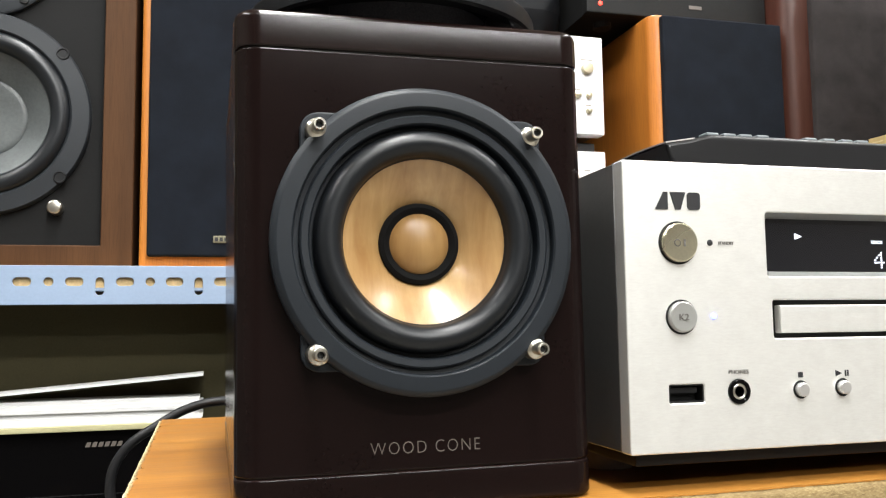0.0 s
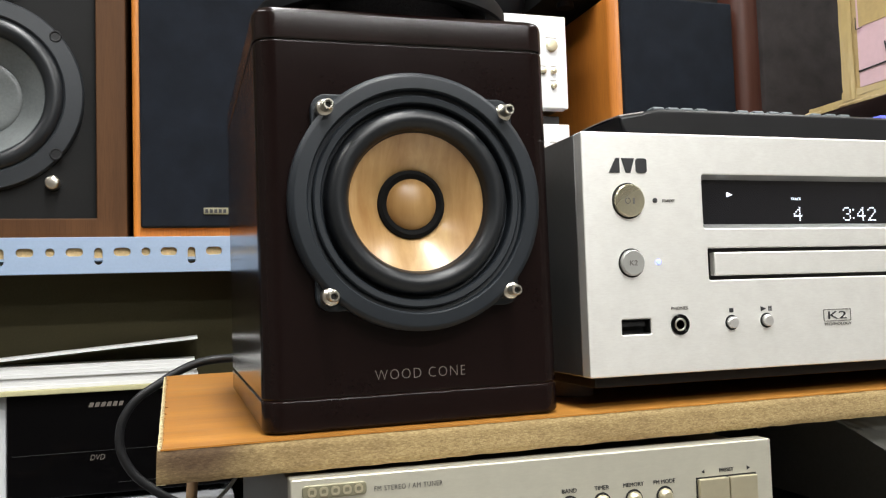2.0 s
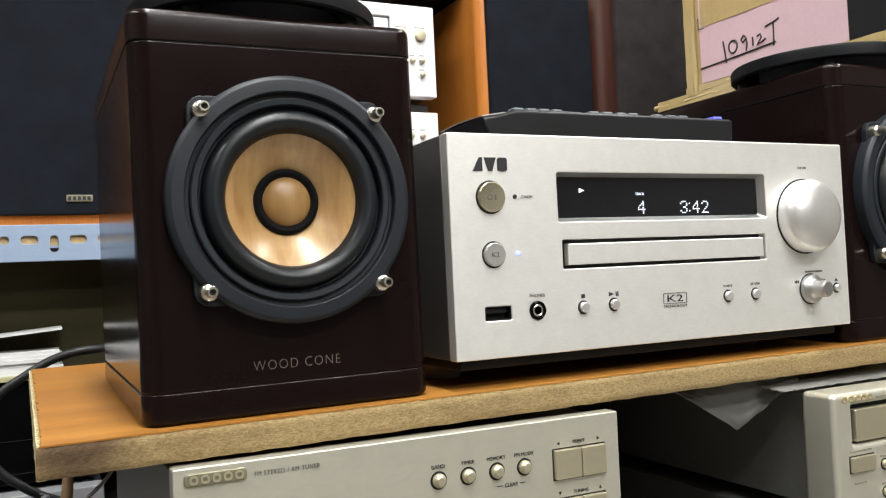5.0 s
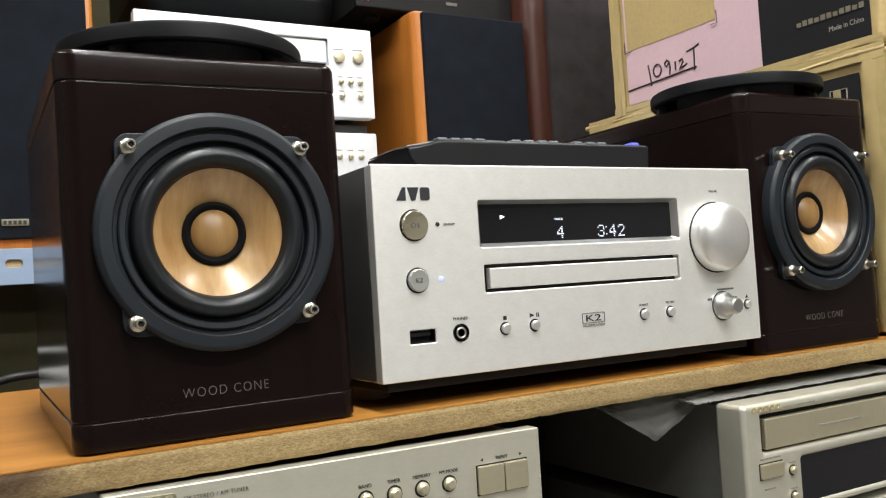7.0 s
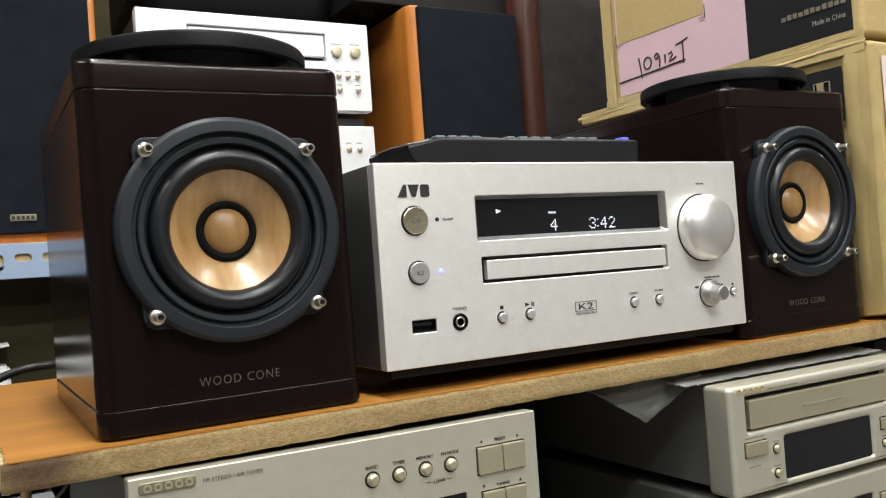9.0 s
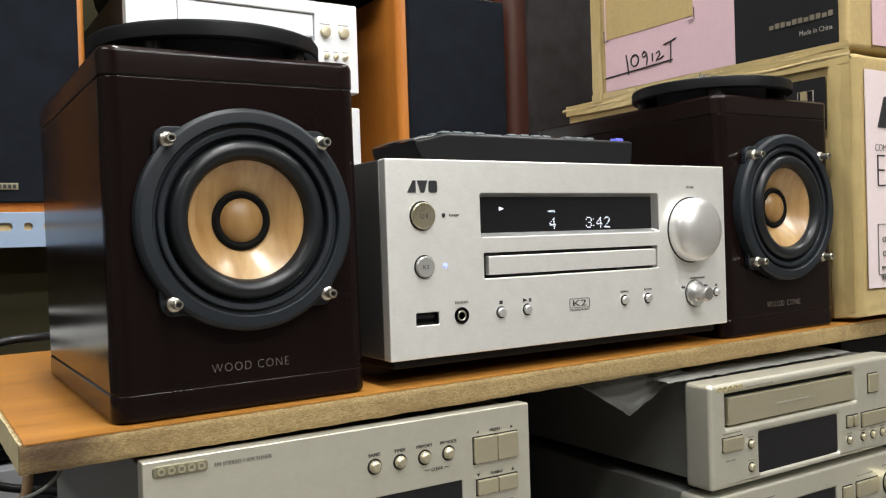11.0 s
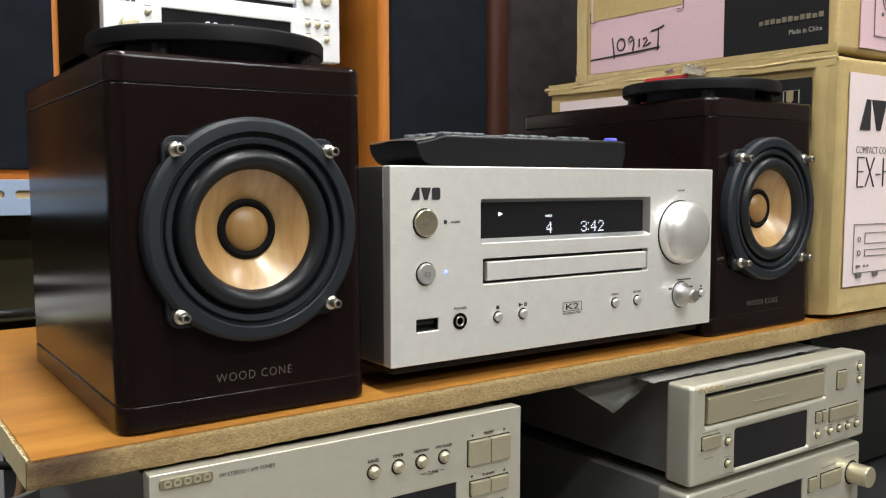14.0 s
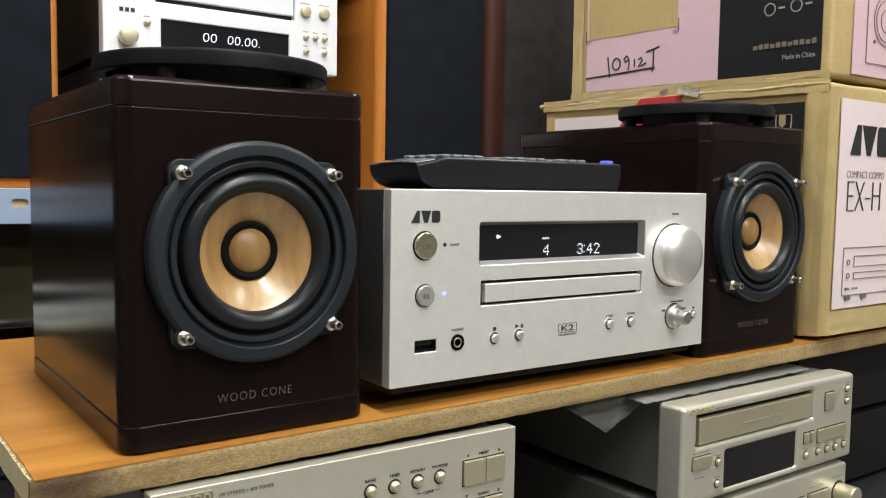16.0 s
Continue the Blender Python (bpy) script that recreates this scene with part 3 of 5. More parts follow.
# ---- the two small loudspeakers ----
def wood_cone_speaker(cx, yf):
    """A small lacquered cabinet with a full-range driver; cx: its middle, yf: the front."""
    ob = thing("loudspeaker", (cx, yf + 0.0975, BT), "dark brown lacquered bookshelf speaker with a wooden cone driver", "loudspeaker", "bookshelf pair")
    cy, hx, hy, r = yf + 0.0975, 0.0598, 0.0975, 0.0085
    shell = loft([(1.0146, 0.0004), (1.0152, 0), (1.1496, 0), (1.1502, 0.0004)], cx, cy, hx, hy, r, 8)
    part("cabinet", cut(shell, lathe([(0, 0.02), (0.040, 0.02), (0.040, -0.030), (0, -0.030)], cx + 0.0006, yf, 1.0877, 48)), LACQUER_SATIN, ob)
    part("base", loft([(BT, 0.0020), (BT + 0.0006, 0.0008), (BT + 0.0018, 0), (1.0132, 0), (1.0138, 0.0004)], cx, cy, hx + 0.0002, hy, r, 8), LACQUER_SATIN, ob)
    part("groove", loft([(1.0136, 0.0011), (1.0148, 0.0011)], cx, cy, hx, hy, r, 8), GROOVE, ob)
    part("groove", loft([(1.1500, 0.0011), (1.1512, 0.0011)], cx, cy, hx, hy, r, 8), GROOVE, ob)
    part("top_cap", loft([(1.1510, 0.0004), (1.1516, 0), (1.1606, 0), (1.1618, 0.0003), (1.1628, 0.0010), (1.1634, 0.0022), (1.1636, 0.0042)], cx, cy, hx + 0.0002, hy, r, 8), LACQUER_CAP, ob, "polished rounded top")
    # thin strips added to carry the bright line at each groove
    part("edge_line", loft([(1.0138, 0.0004), (1.0141, 0.0007), (1.0143, 0.0012)], cx, cy, hx + 0.0002, hy, r, 8), LACQUER_HIGHLIGHT, ob, "rounded edge above the base, lightened for its highlight")
    part("edge_line", loft([(1.1500, 0.0004), (1.1503, 0.0007), (1.1505, 0.0012)], cx, cy, hx, hy, r, 8), LACQUER_HIGHLIGHT, ob, "rounded edge below the top, lightened for its highlight")
    cx, cz = cx + 0.0006, 1.0877
    drv = part("driver_frame", lathe([(0.0500, -0.001), (0.0500, 0.0060), (0.0495, 0.0068), (0.0484, 0.0077), (0.0478, 0.0079), (0.0436, 0.0080), (0.0431, 0.0074), (0.0428, 0.0048), (0.0413, 0.0046), (0.0410, 0.0064), (0.0404, 0.0069), (0.0384, 0.0067), (0.0379, 0.0060), (0.0376, 0.0020), (0.0355, 0.0018), (0.0355, -0.001)], cx, yf, cz, 96), FRAME_BLACK, ob, "matt black cast driver frame", 25)
    part("mounting_plate", plate(yf - 0.0036, 0.0036, rrect(cx - 0.0404, cx + 0.0404, cz - 0.0412, cz + 0.0412, 0.0058), [disc(cx, cz, 0.0385, 64)], 0.0005), FRAME_BLACK, drv)
    sur = [(0.0366, 0.0030)] + [(0.0318 + 0.0043 * math.cos(math.pi * k / 12), 0.0040 + 0.0048 * math.sin(math.pi * k / 12)) for k in range(13)] + [(0.0270, 0.0032)]
    part("surround", lathe(sur, cx, yf, cz, 96), RUBBER, drv, "black rubber roll surround", 60)
    cone = [(0.0280, 0.0036), (0.0262, 0.0026), (0.0240, 0.0013), (0.0215, -0.0004), (0.0190, -0.0022), (0.0165, -0.0041), (0.0145, -0.0058), (0.0125, -0.0076)]
    part("cone", lathe(cone, cx, yf, cz, 96), MAPLE, drv, "pale maple wood cone", 60)
    part("dome_ring", lathe([(0.0138, -0.0066), (0.0136, -0.0052), (0.0122, -0.0045), (0.0108, -0.0050), (0.0099, -0.0060)], cx, yf, cz, 64), BLACK_GLUE, drv, "black ring")
    part("dust_cap", lathe([(0.0102, -0.0057), (0.0092, -0.0046), (0.0075, -0.0036), (0.0050, -0.0028), (0.0025, -0.0024), (0, -0.0023)], cx, yf, cz, 48), MAPLE_CAP, drv, "wooden dome cap", 60)
    for sx in (-1, 1):
        for sz in (-1, 1):
            bx, bz = cx + 0.0002 + sx * 0.0356, cz - 0.0003 + sz * 0.0353
            b = part("grille_peg", lathe([(0.0036, 0.001), (0.0036, 0.0062), (0.0033, 0.0074), (0.0027, 0.0080), (0.0021, 0.0082), (0.0021, 0.0137), (0.0018, 0.0142), (0.0013, 0.0142), (0.0012, 0.0124), (0, 0.0124)], bx, yf, bz, 24), NICKEL, drv, "nickel-plated hex socket peg", 30)
            part("socket", lathe([(0.00118, 0.0127), (0, 0.0127)], bx, yf, bz, 6), DARK_HOLE, drv)
    part("lettering", words("WOOD CONE", cx - 0.0183, yf + 0.0001, 1.0197, 0.0362, 0.0038, thin=0.021, spacing=1.2), INK_PALE, ob, "pale printed words")
    return ob


left_speaker = wood_cone_speaker(0.0665, 0.2715)
left_speaker.rotation_euler[1] = -RISE
right_speaker = copy_thing(left_speaker, pose(0.4485, 0.2698 + 0.0975, board_top(0.448) + 0.0002, 0, -math.degrees(RISE), 0))


def round_grille(cx, cy, r, lift=0.0):
    """A round grille lying on its pegs, cloth side up."""
    ob = thing("speaker_grille", (cx, cy, 1.1636), "round black speaker grille lying on a cabinet", "speaker grille", "round grilles")

    def flat(prof, n=72):
        bm = lathe(prof, 0, 0, 0, n)
        bmesh.ops.transform(bm, matrix=Matrix.Translation((cx, cy, 1.1636)) @ pose(0, 0, 0, -90, 0, 0), verts=bm.verts[:])
        for v in bm.verts:
            v.co.z = 2 * 1.1636 - v.co.z if v.co.z < 1.1636 else v.co.z
        return bm
    part("rim", flat([(r - 0.006, 0.0062), (r - 0.001, 0.0060), (r, 0.0068), (r, 0.0124), (r - 0.0008, 0.0138), (r - 0.004, 0.0143), (r - 0.010, 0.0140), (r - 0.010, 0.0090)]), SHELL_BLACK, ob, "black moulded ring")
    part("cloth", flat([(0, 0.0146), (r * 0.5, 0.0144), (r - 0.009, 0.0139), (r - 0.009, 0.0124), (0, 0.0124)]), CLOTH_BLUE, ob, "black stretched cloth")
    part("foam_pad", flat([(0, 0.0010), (r - 0.019, 0.0010), (r - 0.018, 0.0020), (r - 0.018, 0.0122), (0, 0.0122)]), FOAM, ob, "black foam disc")
    for k in range(4):
        a = radians(45 + 90 * k)
        px, py = cx + (r - 0.009) * math.cos(a), cy + (r - 0.009) * math.sin(a)
        b = knob(0, 0, 0, 0.0048, 0.0090)
        bmesh.ops.transform(b, matrix=Matrix.Translation((px, py, 1.1636)) @ pose(0, 0, 0, -90, 0, 0), verts=b.verts[:])
        for v in b.verts:
            v.co.z = 2 * 1.1636 - v.co.z if v.co.z < 1.1636 else v.co.z
        part("peg", b, PLASTIC_BLACK, ob)
    ob.location.z += lift
    return ob


round_grille(0.067, 0.324, 0.0565)
round_grille(0.4400, 0.321, 0.0565, 0.0024)


# ---- the receiver ----
DOTS = {"4": ("3", "23", "13", "03", "01234", "3", "3"), "3": ("123", "04", "4", "23", "4", "04", "123"),
        "2": ("123", "04", "4", "3", "2", "1", "01234"), ":": ("", "1", "", "", "", "1", "")}


def dot_digit(ch, x, y, z):
    """A character of small square dots, seven rows high."""
    out = None
    for row, cols in enumerate(DOTS[ch]):
        for c in cols:
            b = box(x + 0.00094 * int(c), x + 0.00094 * int(c) + 0.00050, y - 0.0001, y + 0.0002, z + 0.00094 * (6 - row), z + 0.00094 * (6 - row) + 0.00050)
            out = b if out is None else join(out, b)
    return out


def slope_ring(outer, y_outer, inner, y_inner):
    """The chamfer between an opening's outer and inner outline."""
    bm = bmesh.new()
    a = [bm.verts.new((px, y_outer, pz)) for px, pz in outer]
    b = [bm.verts.new((px, y_inner, pz)) for px, pz in inner]
    for i in range(len(a)):
        j = (i + 1) % len(a)
        bm.faces.new((a[i], a[j], b[j], b[i]))
    return bm


def receiver():
    yf, x0, x1, z0, z1 = 0.2668, 0.1368, 0.3862, 1.0155, 1.1172
    ob = thing("cd_receiver", ((x0 + x1) / 2, 0.40, BT), "silver compact CD receiver with brushed metal front", "stereo receiver")
    part("case", box(x0 + 0.0006, x1 - 0.0006, yf + 0.0074, 0.505, z0 + 0.001, z1 - 0.001, 0.0015), CASE_MID, ob, "dark metal case")
    # black block added to deepen the shade between receiver and board
    part("bottom_tray", box(x0 + 0.005, x1 - 0.005, yf + 0.0065, 0.495, z0 - 0.0050, z0 + 0.0005, 0.001), CASE_BLACK, ob, "added black block standing in for the shade under the receiver")
    disp, tray, usb = rrect(0.1935, 0.3262, 1.0765, 1.0998, 0.0012), rrect(0.1950, 0.3245, 1.0542, 1.0680, 0.0010), rrect(0.1522, 0.1658, 1.0325, 1.0388, 0.0006)
    pan = part("front_panel", plate(yf, 0.007, rrect(x0, x1, z0, z1, 0.0008), [disp, tray, usb, disc(0.1795, 1.0358, 0.0041)], 0.0006), SILVER, ob, "brushed silver front")
    # the cheeks' darker silver stands in for shade beside the loudspeaker
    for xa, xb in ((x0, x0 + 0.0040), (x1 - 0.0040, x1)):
        part("panel_return", box(xa, xb, yf + 0.0069, yf + 0.1500, z0 + 0.0003, z1 - 0.0003, 0.0003, 1), SILVER_DIMMED, pan, "silver side cheek, darkened for shade")
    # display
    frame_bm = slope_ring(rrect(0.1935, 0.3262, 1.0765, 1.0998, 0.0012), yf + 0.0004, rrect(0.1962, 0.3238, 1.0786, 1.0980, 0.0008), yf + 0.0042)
    # chamfer shade comes from the darker silver
    part("display_frame", frame_bm, SILVER_DIMMED, pan)
    part("display_window", box(0.194, 0.326, yf + 0.0041, yf + 0.0062, 1.0770, 1.0990), WINDOW, pan, "dark smoked display window")
    yt = yf + 0.0039
    for ch, dx in (("4", 0.2437), ("3", 0.2708), (":", 0.2755), ("4", 0.2790), ("2", 0.2850)):
        part("digit", dot_digit(ch, dx, yt, 1.0800), DIGITS, pan, "glowing dot-matrix digit")
    part("digits", words("TRACK", 0.2422, yt, 1.0893, 0.0055, 0.0012), DIGITS_DIM, pan)
    part("play_mark", plate(yt - 0.0002, 0.0003, [(0.2085, 1.0905), (0.2115, 1.0916), (0.2085, 1.0927)]), DIGITS, pan)
    # disc tray
    part("tray_slot", box(0.1945, 0.325, yf + 0.0045, yf + 0.0075, 1.0538, 1.0684), DARK_HOLE, pan)
    part("disc_tray", plate(yf - 0.0001, 0.004, rrect(0.1980, 0.3228, 1.0560, 1.0661, 0.0006), [], 0.0005), SILVER, ob, "closed silver disc tray")
    # buttons
    for bx, bz, r, reach, nm, lab in ((0.1575, 1.0882, 0.0069, 0.0022, "power_button", "round brass-tinted power button"), (0.1578, 1.0622, 0.0054, 0.0020, "sound_button", "round grey button")):
        part("button_gap", lathe([(r + 0.0007, 0.0001), (r - 0.0002, 0.0002)], bx, yf, bz, 40), DARK_HOLE, ob)
        part(nm, lathe([(r, 0), (r, reach - 0.0005), (r - 0.0005, reach), (0, reach - 0.0002)], bx, yf, bz, 40), POWER_METAL if r > 0.006 else CASE_GREY_BTN, ob, lab)
    part("lettering", words("K2", 0.1578, yf - 0.0019, 1.0611, 0.0036, 0.0022, centre=True), INK_GREY, ob)
    part("lettering", words("I", 0.1590, yf - 0.0021, 1.0868, 0.0007, 0.0024, centre=True), INK_GREY, ob)
    part("power_mark", lathe([(0.0013, 0.0001), (0.0010, 0.0002)], 0.1562, yf - 0.0020, 1.0880, 20), INK_GREY, ob)
    part("standby_lamp", knob(0.1702, yf, 1.0884, 0.0011, 0.0004, 16, 0.0002), INK, ob)
    part("lettering", words("STANDBY", 0.1735, yf - 0.0001, 1.0877, 0.0062, 0.0012), INK_GREY, ob)
    part("blue_lamp", knob(0.1705, yf, 1.0624, 0.0011, 0.0005, 16, 0.0002), LED_BLUE, ob, "lit blue indicator")
    logo = [[(0.1490, 1.1000), (0.1540, 1.1000), (0.1540, 1.1062), (0.1524, 1.1062)],
            [(0.1550, 1.1062), (0.1610, 1.1062), (0.1590, 1.1000), (0.1570, 1.1000)],
            rrect(0.1617, 0.1668, 1.1000, 1.1062, 0.0012)]
    for shape in logo:
        part("badge_shape", plate(yf - 0.0004, 0.0006, shape), INK, ob, "dark badge shape")
    part("usb_socket", box(0.1515, 0.1668, yf + 0.0056, yf + 0.0072, 1.0320, 1.0395), DARK_HOLE, ob)
    # black lining added over the silver walls for the shade inside the opening
    part("usb_liner", plate(yf + 0.0006, 0.0060, rrect(0.1521, 0.1659, 1.0324, 1.0389, 0.0006), [rrect(0.1526, 0.1654, 1.0329, 1.0384, 0.0004)]), DARK_HOLE, ob)
    part("usb_tongue", box(0.1535, 0.1640, yf + 0.002, yf + 0.0060, 1.0358, 1.0376), PLASTIC_BLACK, ob)
    part("phones_jack", lathe([(0.0043, -0.0005), (0.0043, 0.0006), (0.0037, 0.0009), (0.0029, 0.0006), (0.0027, -0.0005), (0.0022, -0.0005), (0.0020, 0.0003), (0.0016, 0.0003), (0.0016, -0.004), (0, -0.004)], 0.1795, yf, 1.0358, 32), PLASTIC_GLOSS, ob, "black headphone socket")
    part("jack_ring", lathe([(0.0028, 0.0004), (0.0024, 0.0006), (0.0019, 0.0004)], 0.1795, yf, 1.0358, 32), NICKEL, ob)
    part("lettering", words("PHONES", 0.1796, yf - 0.0001, 1.0420, 0.0080, 0.0014, centre=True), INK_GREY, ob)
    for bx, bz in ((0.2050, 1.0357), (0.2228, 1.0360), (0.2957, 1.0362), (0.3150, 1.0363), (0.3762, 1.0364)):
        r = 0.0025 if bx < 0.37 else 0.0021
        part("button_gap", lathe([(r + 0.0008, 0.0001), (r - 0.0002, 0.0002)], bx, yf, bz, 24), DARK_HOLE, ob)
        part("button", lathe([(r, 0), (r, 0.0018), (r - 0.0004, 0.0022), (0, 0.0023)], bx, yf, bz, 24), SILVER_SMOOTH, ob)
    part("stop_mark", box(0.2040, 0.2060, yf - 0.0002, yf + 0.0003, 1.0400, 1.0419), INK, ob)
    part("play_mark", plate(yf - 0.0002, 0.0004, [(0.2200, 1.0400), (0.2228, 1.0411), (0.2200, 1.0422)]), INK, ob)
    for dx in (0.2240, 0.2250):
        part("pause_mark", box(dx, dx + 0.0006, yf - 0.0002, yf + 0.0003, 1.0400, 1.0422), INK, ob)
    part("badge_frame", plate(yf - 0.0003, 0.0005, rrect(0.2530, 0.2680, 1.0343, 1.0397, 0.0006), [rrect(0.2533, 0.2677, 1.0346, 1.0394, 0.0004)]), INK_GREY, ob)
    part("lettering", words("K2", 0.2605, yf - 0.0001, 1.0353, 0.0100, 0.0034, centre=True), INK, ob)
    part("lettering", words("TECHNOLOGY", 0.2605, yf - 0.0001, 1.0325, 0.0150, 0.0012, centre=True), INK_GREY, ob)
    part("lettering", words("SOURCE", 0.2957, yf - 0.0001, 1.0408, 0.0062, 0.0012, centre=True), INK_GREY, ob)
    part("lettering", words("RETURN", 0.3150, yf - 0.0001, 1.0410, 0.0062, 0.0012, centre=True), INK_GREY, ob)
    part("lettering", words("VOLUME", 0.3545, yf - 0.0001, 1.1030, 0.0066, 0.0012, centre=True), INK_GREY, ob)
    part("small_print", box(0.3525, 0.3655, yf - 0.0002, yf + 0.0003, 1.0458, 1.0468), INK_GREY, ob)
    for mx, sgn in ((0.3448, -1), (0.3466, -1), (0.3656, 1), (0.3674, 1)):
        part("skip_mark", plate(yf - 0.0002, 0.0004, [(mx - sgn * 0.0009, 1.0400), (mx + sgn * 0.0009, 1.0410), (mx - sgn * 0.0009, 1.0420)]), INK, ob)
    part("eject_mark", plate(yf - 0.0002, 0.0004, [(0.3750, 1.0402), (0.3774, 1.0402), (0.3762, 1.0420)]), INK, ob)
    # knobs
    kx, kz = 0.3540, 1.0768
    part("knob_gap", lathe([(0.0207, 0.0001), (0.0185, 0.0004)], kx, yf, kz, 64), DARK_HOLE, ob)
    part("volume_knob", lathe([(0.0199, 0.0004), (0.0199, 0.0046), (0.0196, 0.0066), (0.0187, 0.0086), (0.0168, 0.0104), (0.0134, 0.0120), (0.0086, 0.0131), (0.0043, 0.0135), (0, 0.0136)], kx, yf, kz, 96), SILVER_SMOOTH, ob, "large domed silver volume knob", 50)
    jx, jz = 0.3560, 1.0368
    part("knob_gap", lathe([(0.0086, 0.0001), (0.0070, 0.0004)], jx, yf, jz, 48), DARK_HOLE, ob)
    part("joystick", lathe([(0.0080, 0.0003), (0.0080, 0.0020), (0.0074, 0.0028), (0.0056, 0.0034), (0.0047, 0.0042), (0.0043, 0.0062), (0.0046, 0.0086), (0.0046, 0.0106), (0.0038, 0.0118), (0, 0.0121)], jx, yf, jz, 48), SILVER_DIMMED, ob, "silver selector knob", 50)
    for fx in (0.1560, 0.3600):
        for fy in (0.325, 0.480):
            part("foot", lathe_up(fx, fy, board_top(fx), 0.010, 1.0178 - board_top(fx)), FOOT, ob)
    return ob


def lathe_up(cx, cy, z, r, h, n=32):
    """A short upright round post with softened rims."""
    bm = lathe([(0, 0), (r - 0.0006, 0), (r, 0.0006), (r, h - 0.0006), (r - 0.0006, h), (0, h)], 0, 0, 0, n)
    for v in bm.verts:
        v.co = Vector((cx + v.co.x, cy + v.co.z, z - v.co.y))
    return bm


CASE_MID = surface("dark_grey_metal_case", (0.11, 0.11, 0.113), 0.36, 0.7, vary=0.08, bump=0.03)
CASE_GREY_BTN = surface("grey_button", (0.42, 0.42, 0.40), 0.35, 0.5, vary=0.05, bump=0.03)
receiver()


# ---- remote control on the receiver ----
def remote():
    ob = thing("remote_control", (0.255, 0.324, 1.1172), "slim black remote control lying on the receiver", "remote control")
    prof = [(0.1900, 1.1173), (0.1850, 1.1178), (0.1805, 1.1192), (0.1768, 1.1215), (0.1742, 1.1248), (0.1728, 1.1285), (0.1726, 1.1310), (0.1780, 1.1320), (0.1840, 1.1332), (0.1890, 1.1347), (0.1940, 1.1356), (0.3345, 1.1356), (0.3366, 1.1346), (0.3362, 1.1250), (0.3335, 1.1176), (0.3280, 1.1173)]
    part("shell", plate(0.2975, 0.052, prof, [], 0.0016, 3), PLASTIC_BLACK, ob, "", 30)
    part("head_window", grid_sheet(6, 8, lambda u, v: (0.1732 + 0.0130 * u, 0.2995 + 0.048 * v, 1.1322 + 0.0022 * u + 0.0007 * math.sin(math.pi * v)), 0.0006), HEAD_HIGHLIGHT, ob, "glossy head window, coloured pale for its highlight")
    xs = [0.1955, 0.2035, 0.2112, 0.2192, 0.2425, 0.2515, 0.2605, 0.2685, 0.2858, 0.2950, 0.3035]
    for bx in xs:
        for by in (0.3040, 0.3155, 0.3270, 0.3385):
            part("key", box(bx - 0.0031, bx + 0.0031, by - 0.0033, by + 0.0033, 1.1350, 1.1373, 0.0010, 3), KEY_GREY, ob)
    part("long_key", box(0.2225, 0.2345, 0.3010, 0.3065, 1.1350, 1.1364, 0.0005, 2), KEY_GREY, ob)
    part("power_key", box(0.3255, 0.3318, 0.3005, 0.3075, 1.1350, 1.1376, 0.0009, 3), BLUE_KEY_GLOW, ob, "blue power key with an added faint glow")


# whitish base colour holds the highlight on the remote's glossy head
HEAD_HIGHLIGHT = surface("pale_highlight_head_window", (0.50, 0.47, 0.45), 0.05, vary=0.1, bump=0.0, coat=0.8)
remote()


# ---- units below the board ----
def print_line(x, z, yf, w, parent, h=0.0008):
    part("small_print", box(x, x + w, yf - 0.0002, yf + 0.0002, z, z + h), INK_FAINT, parent)


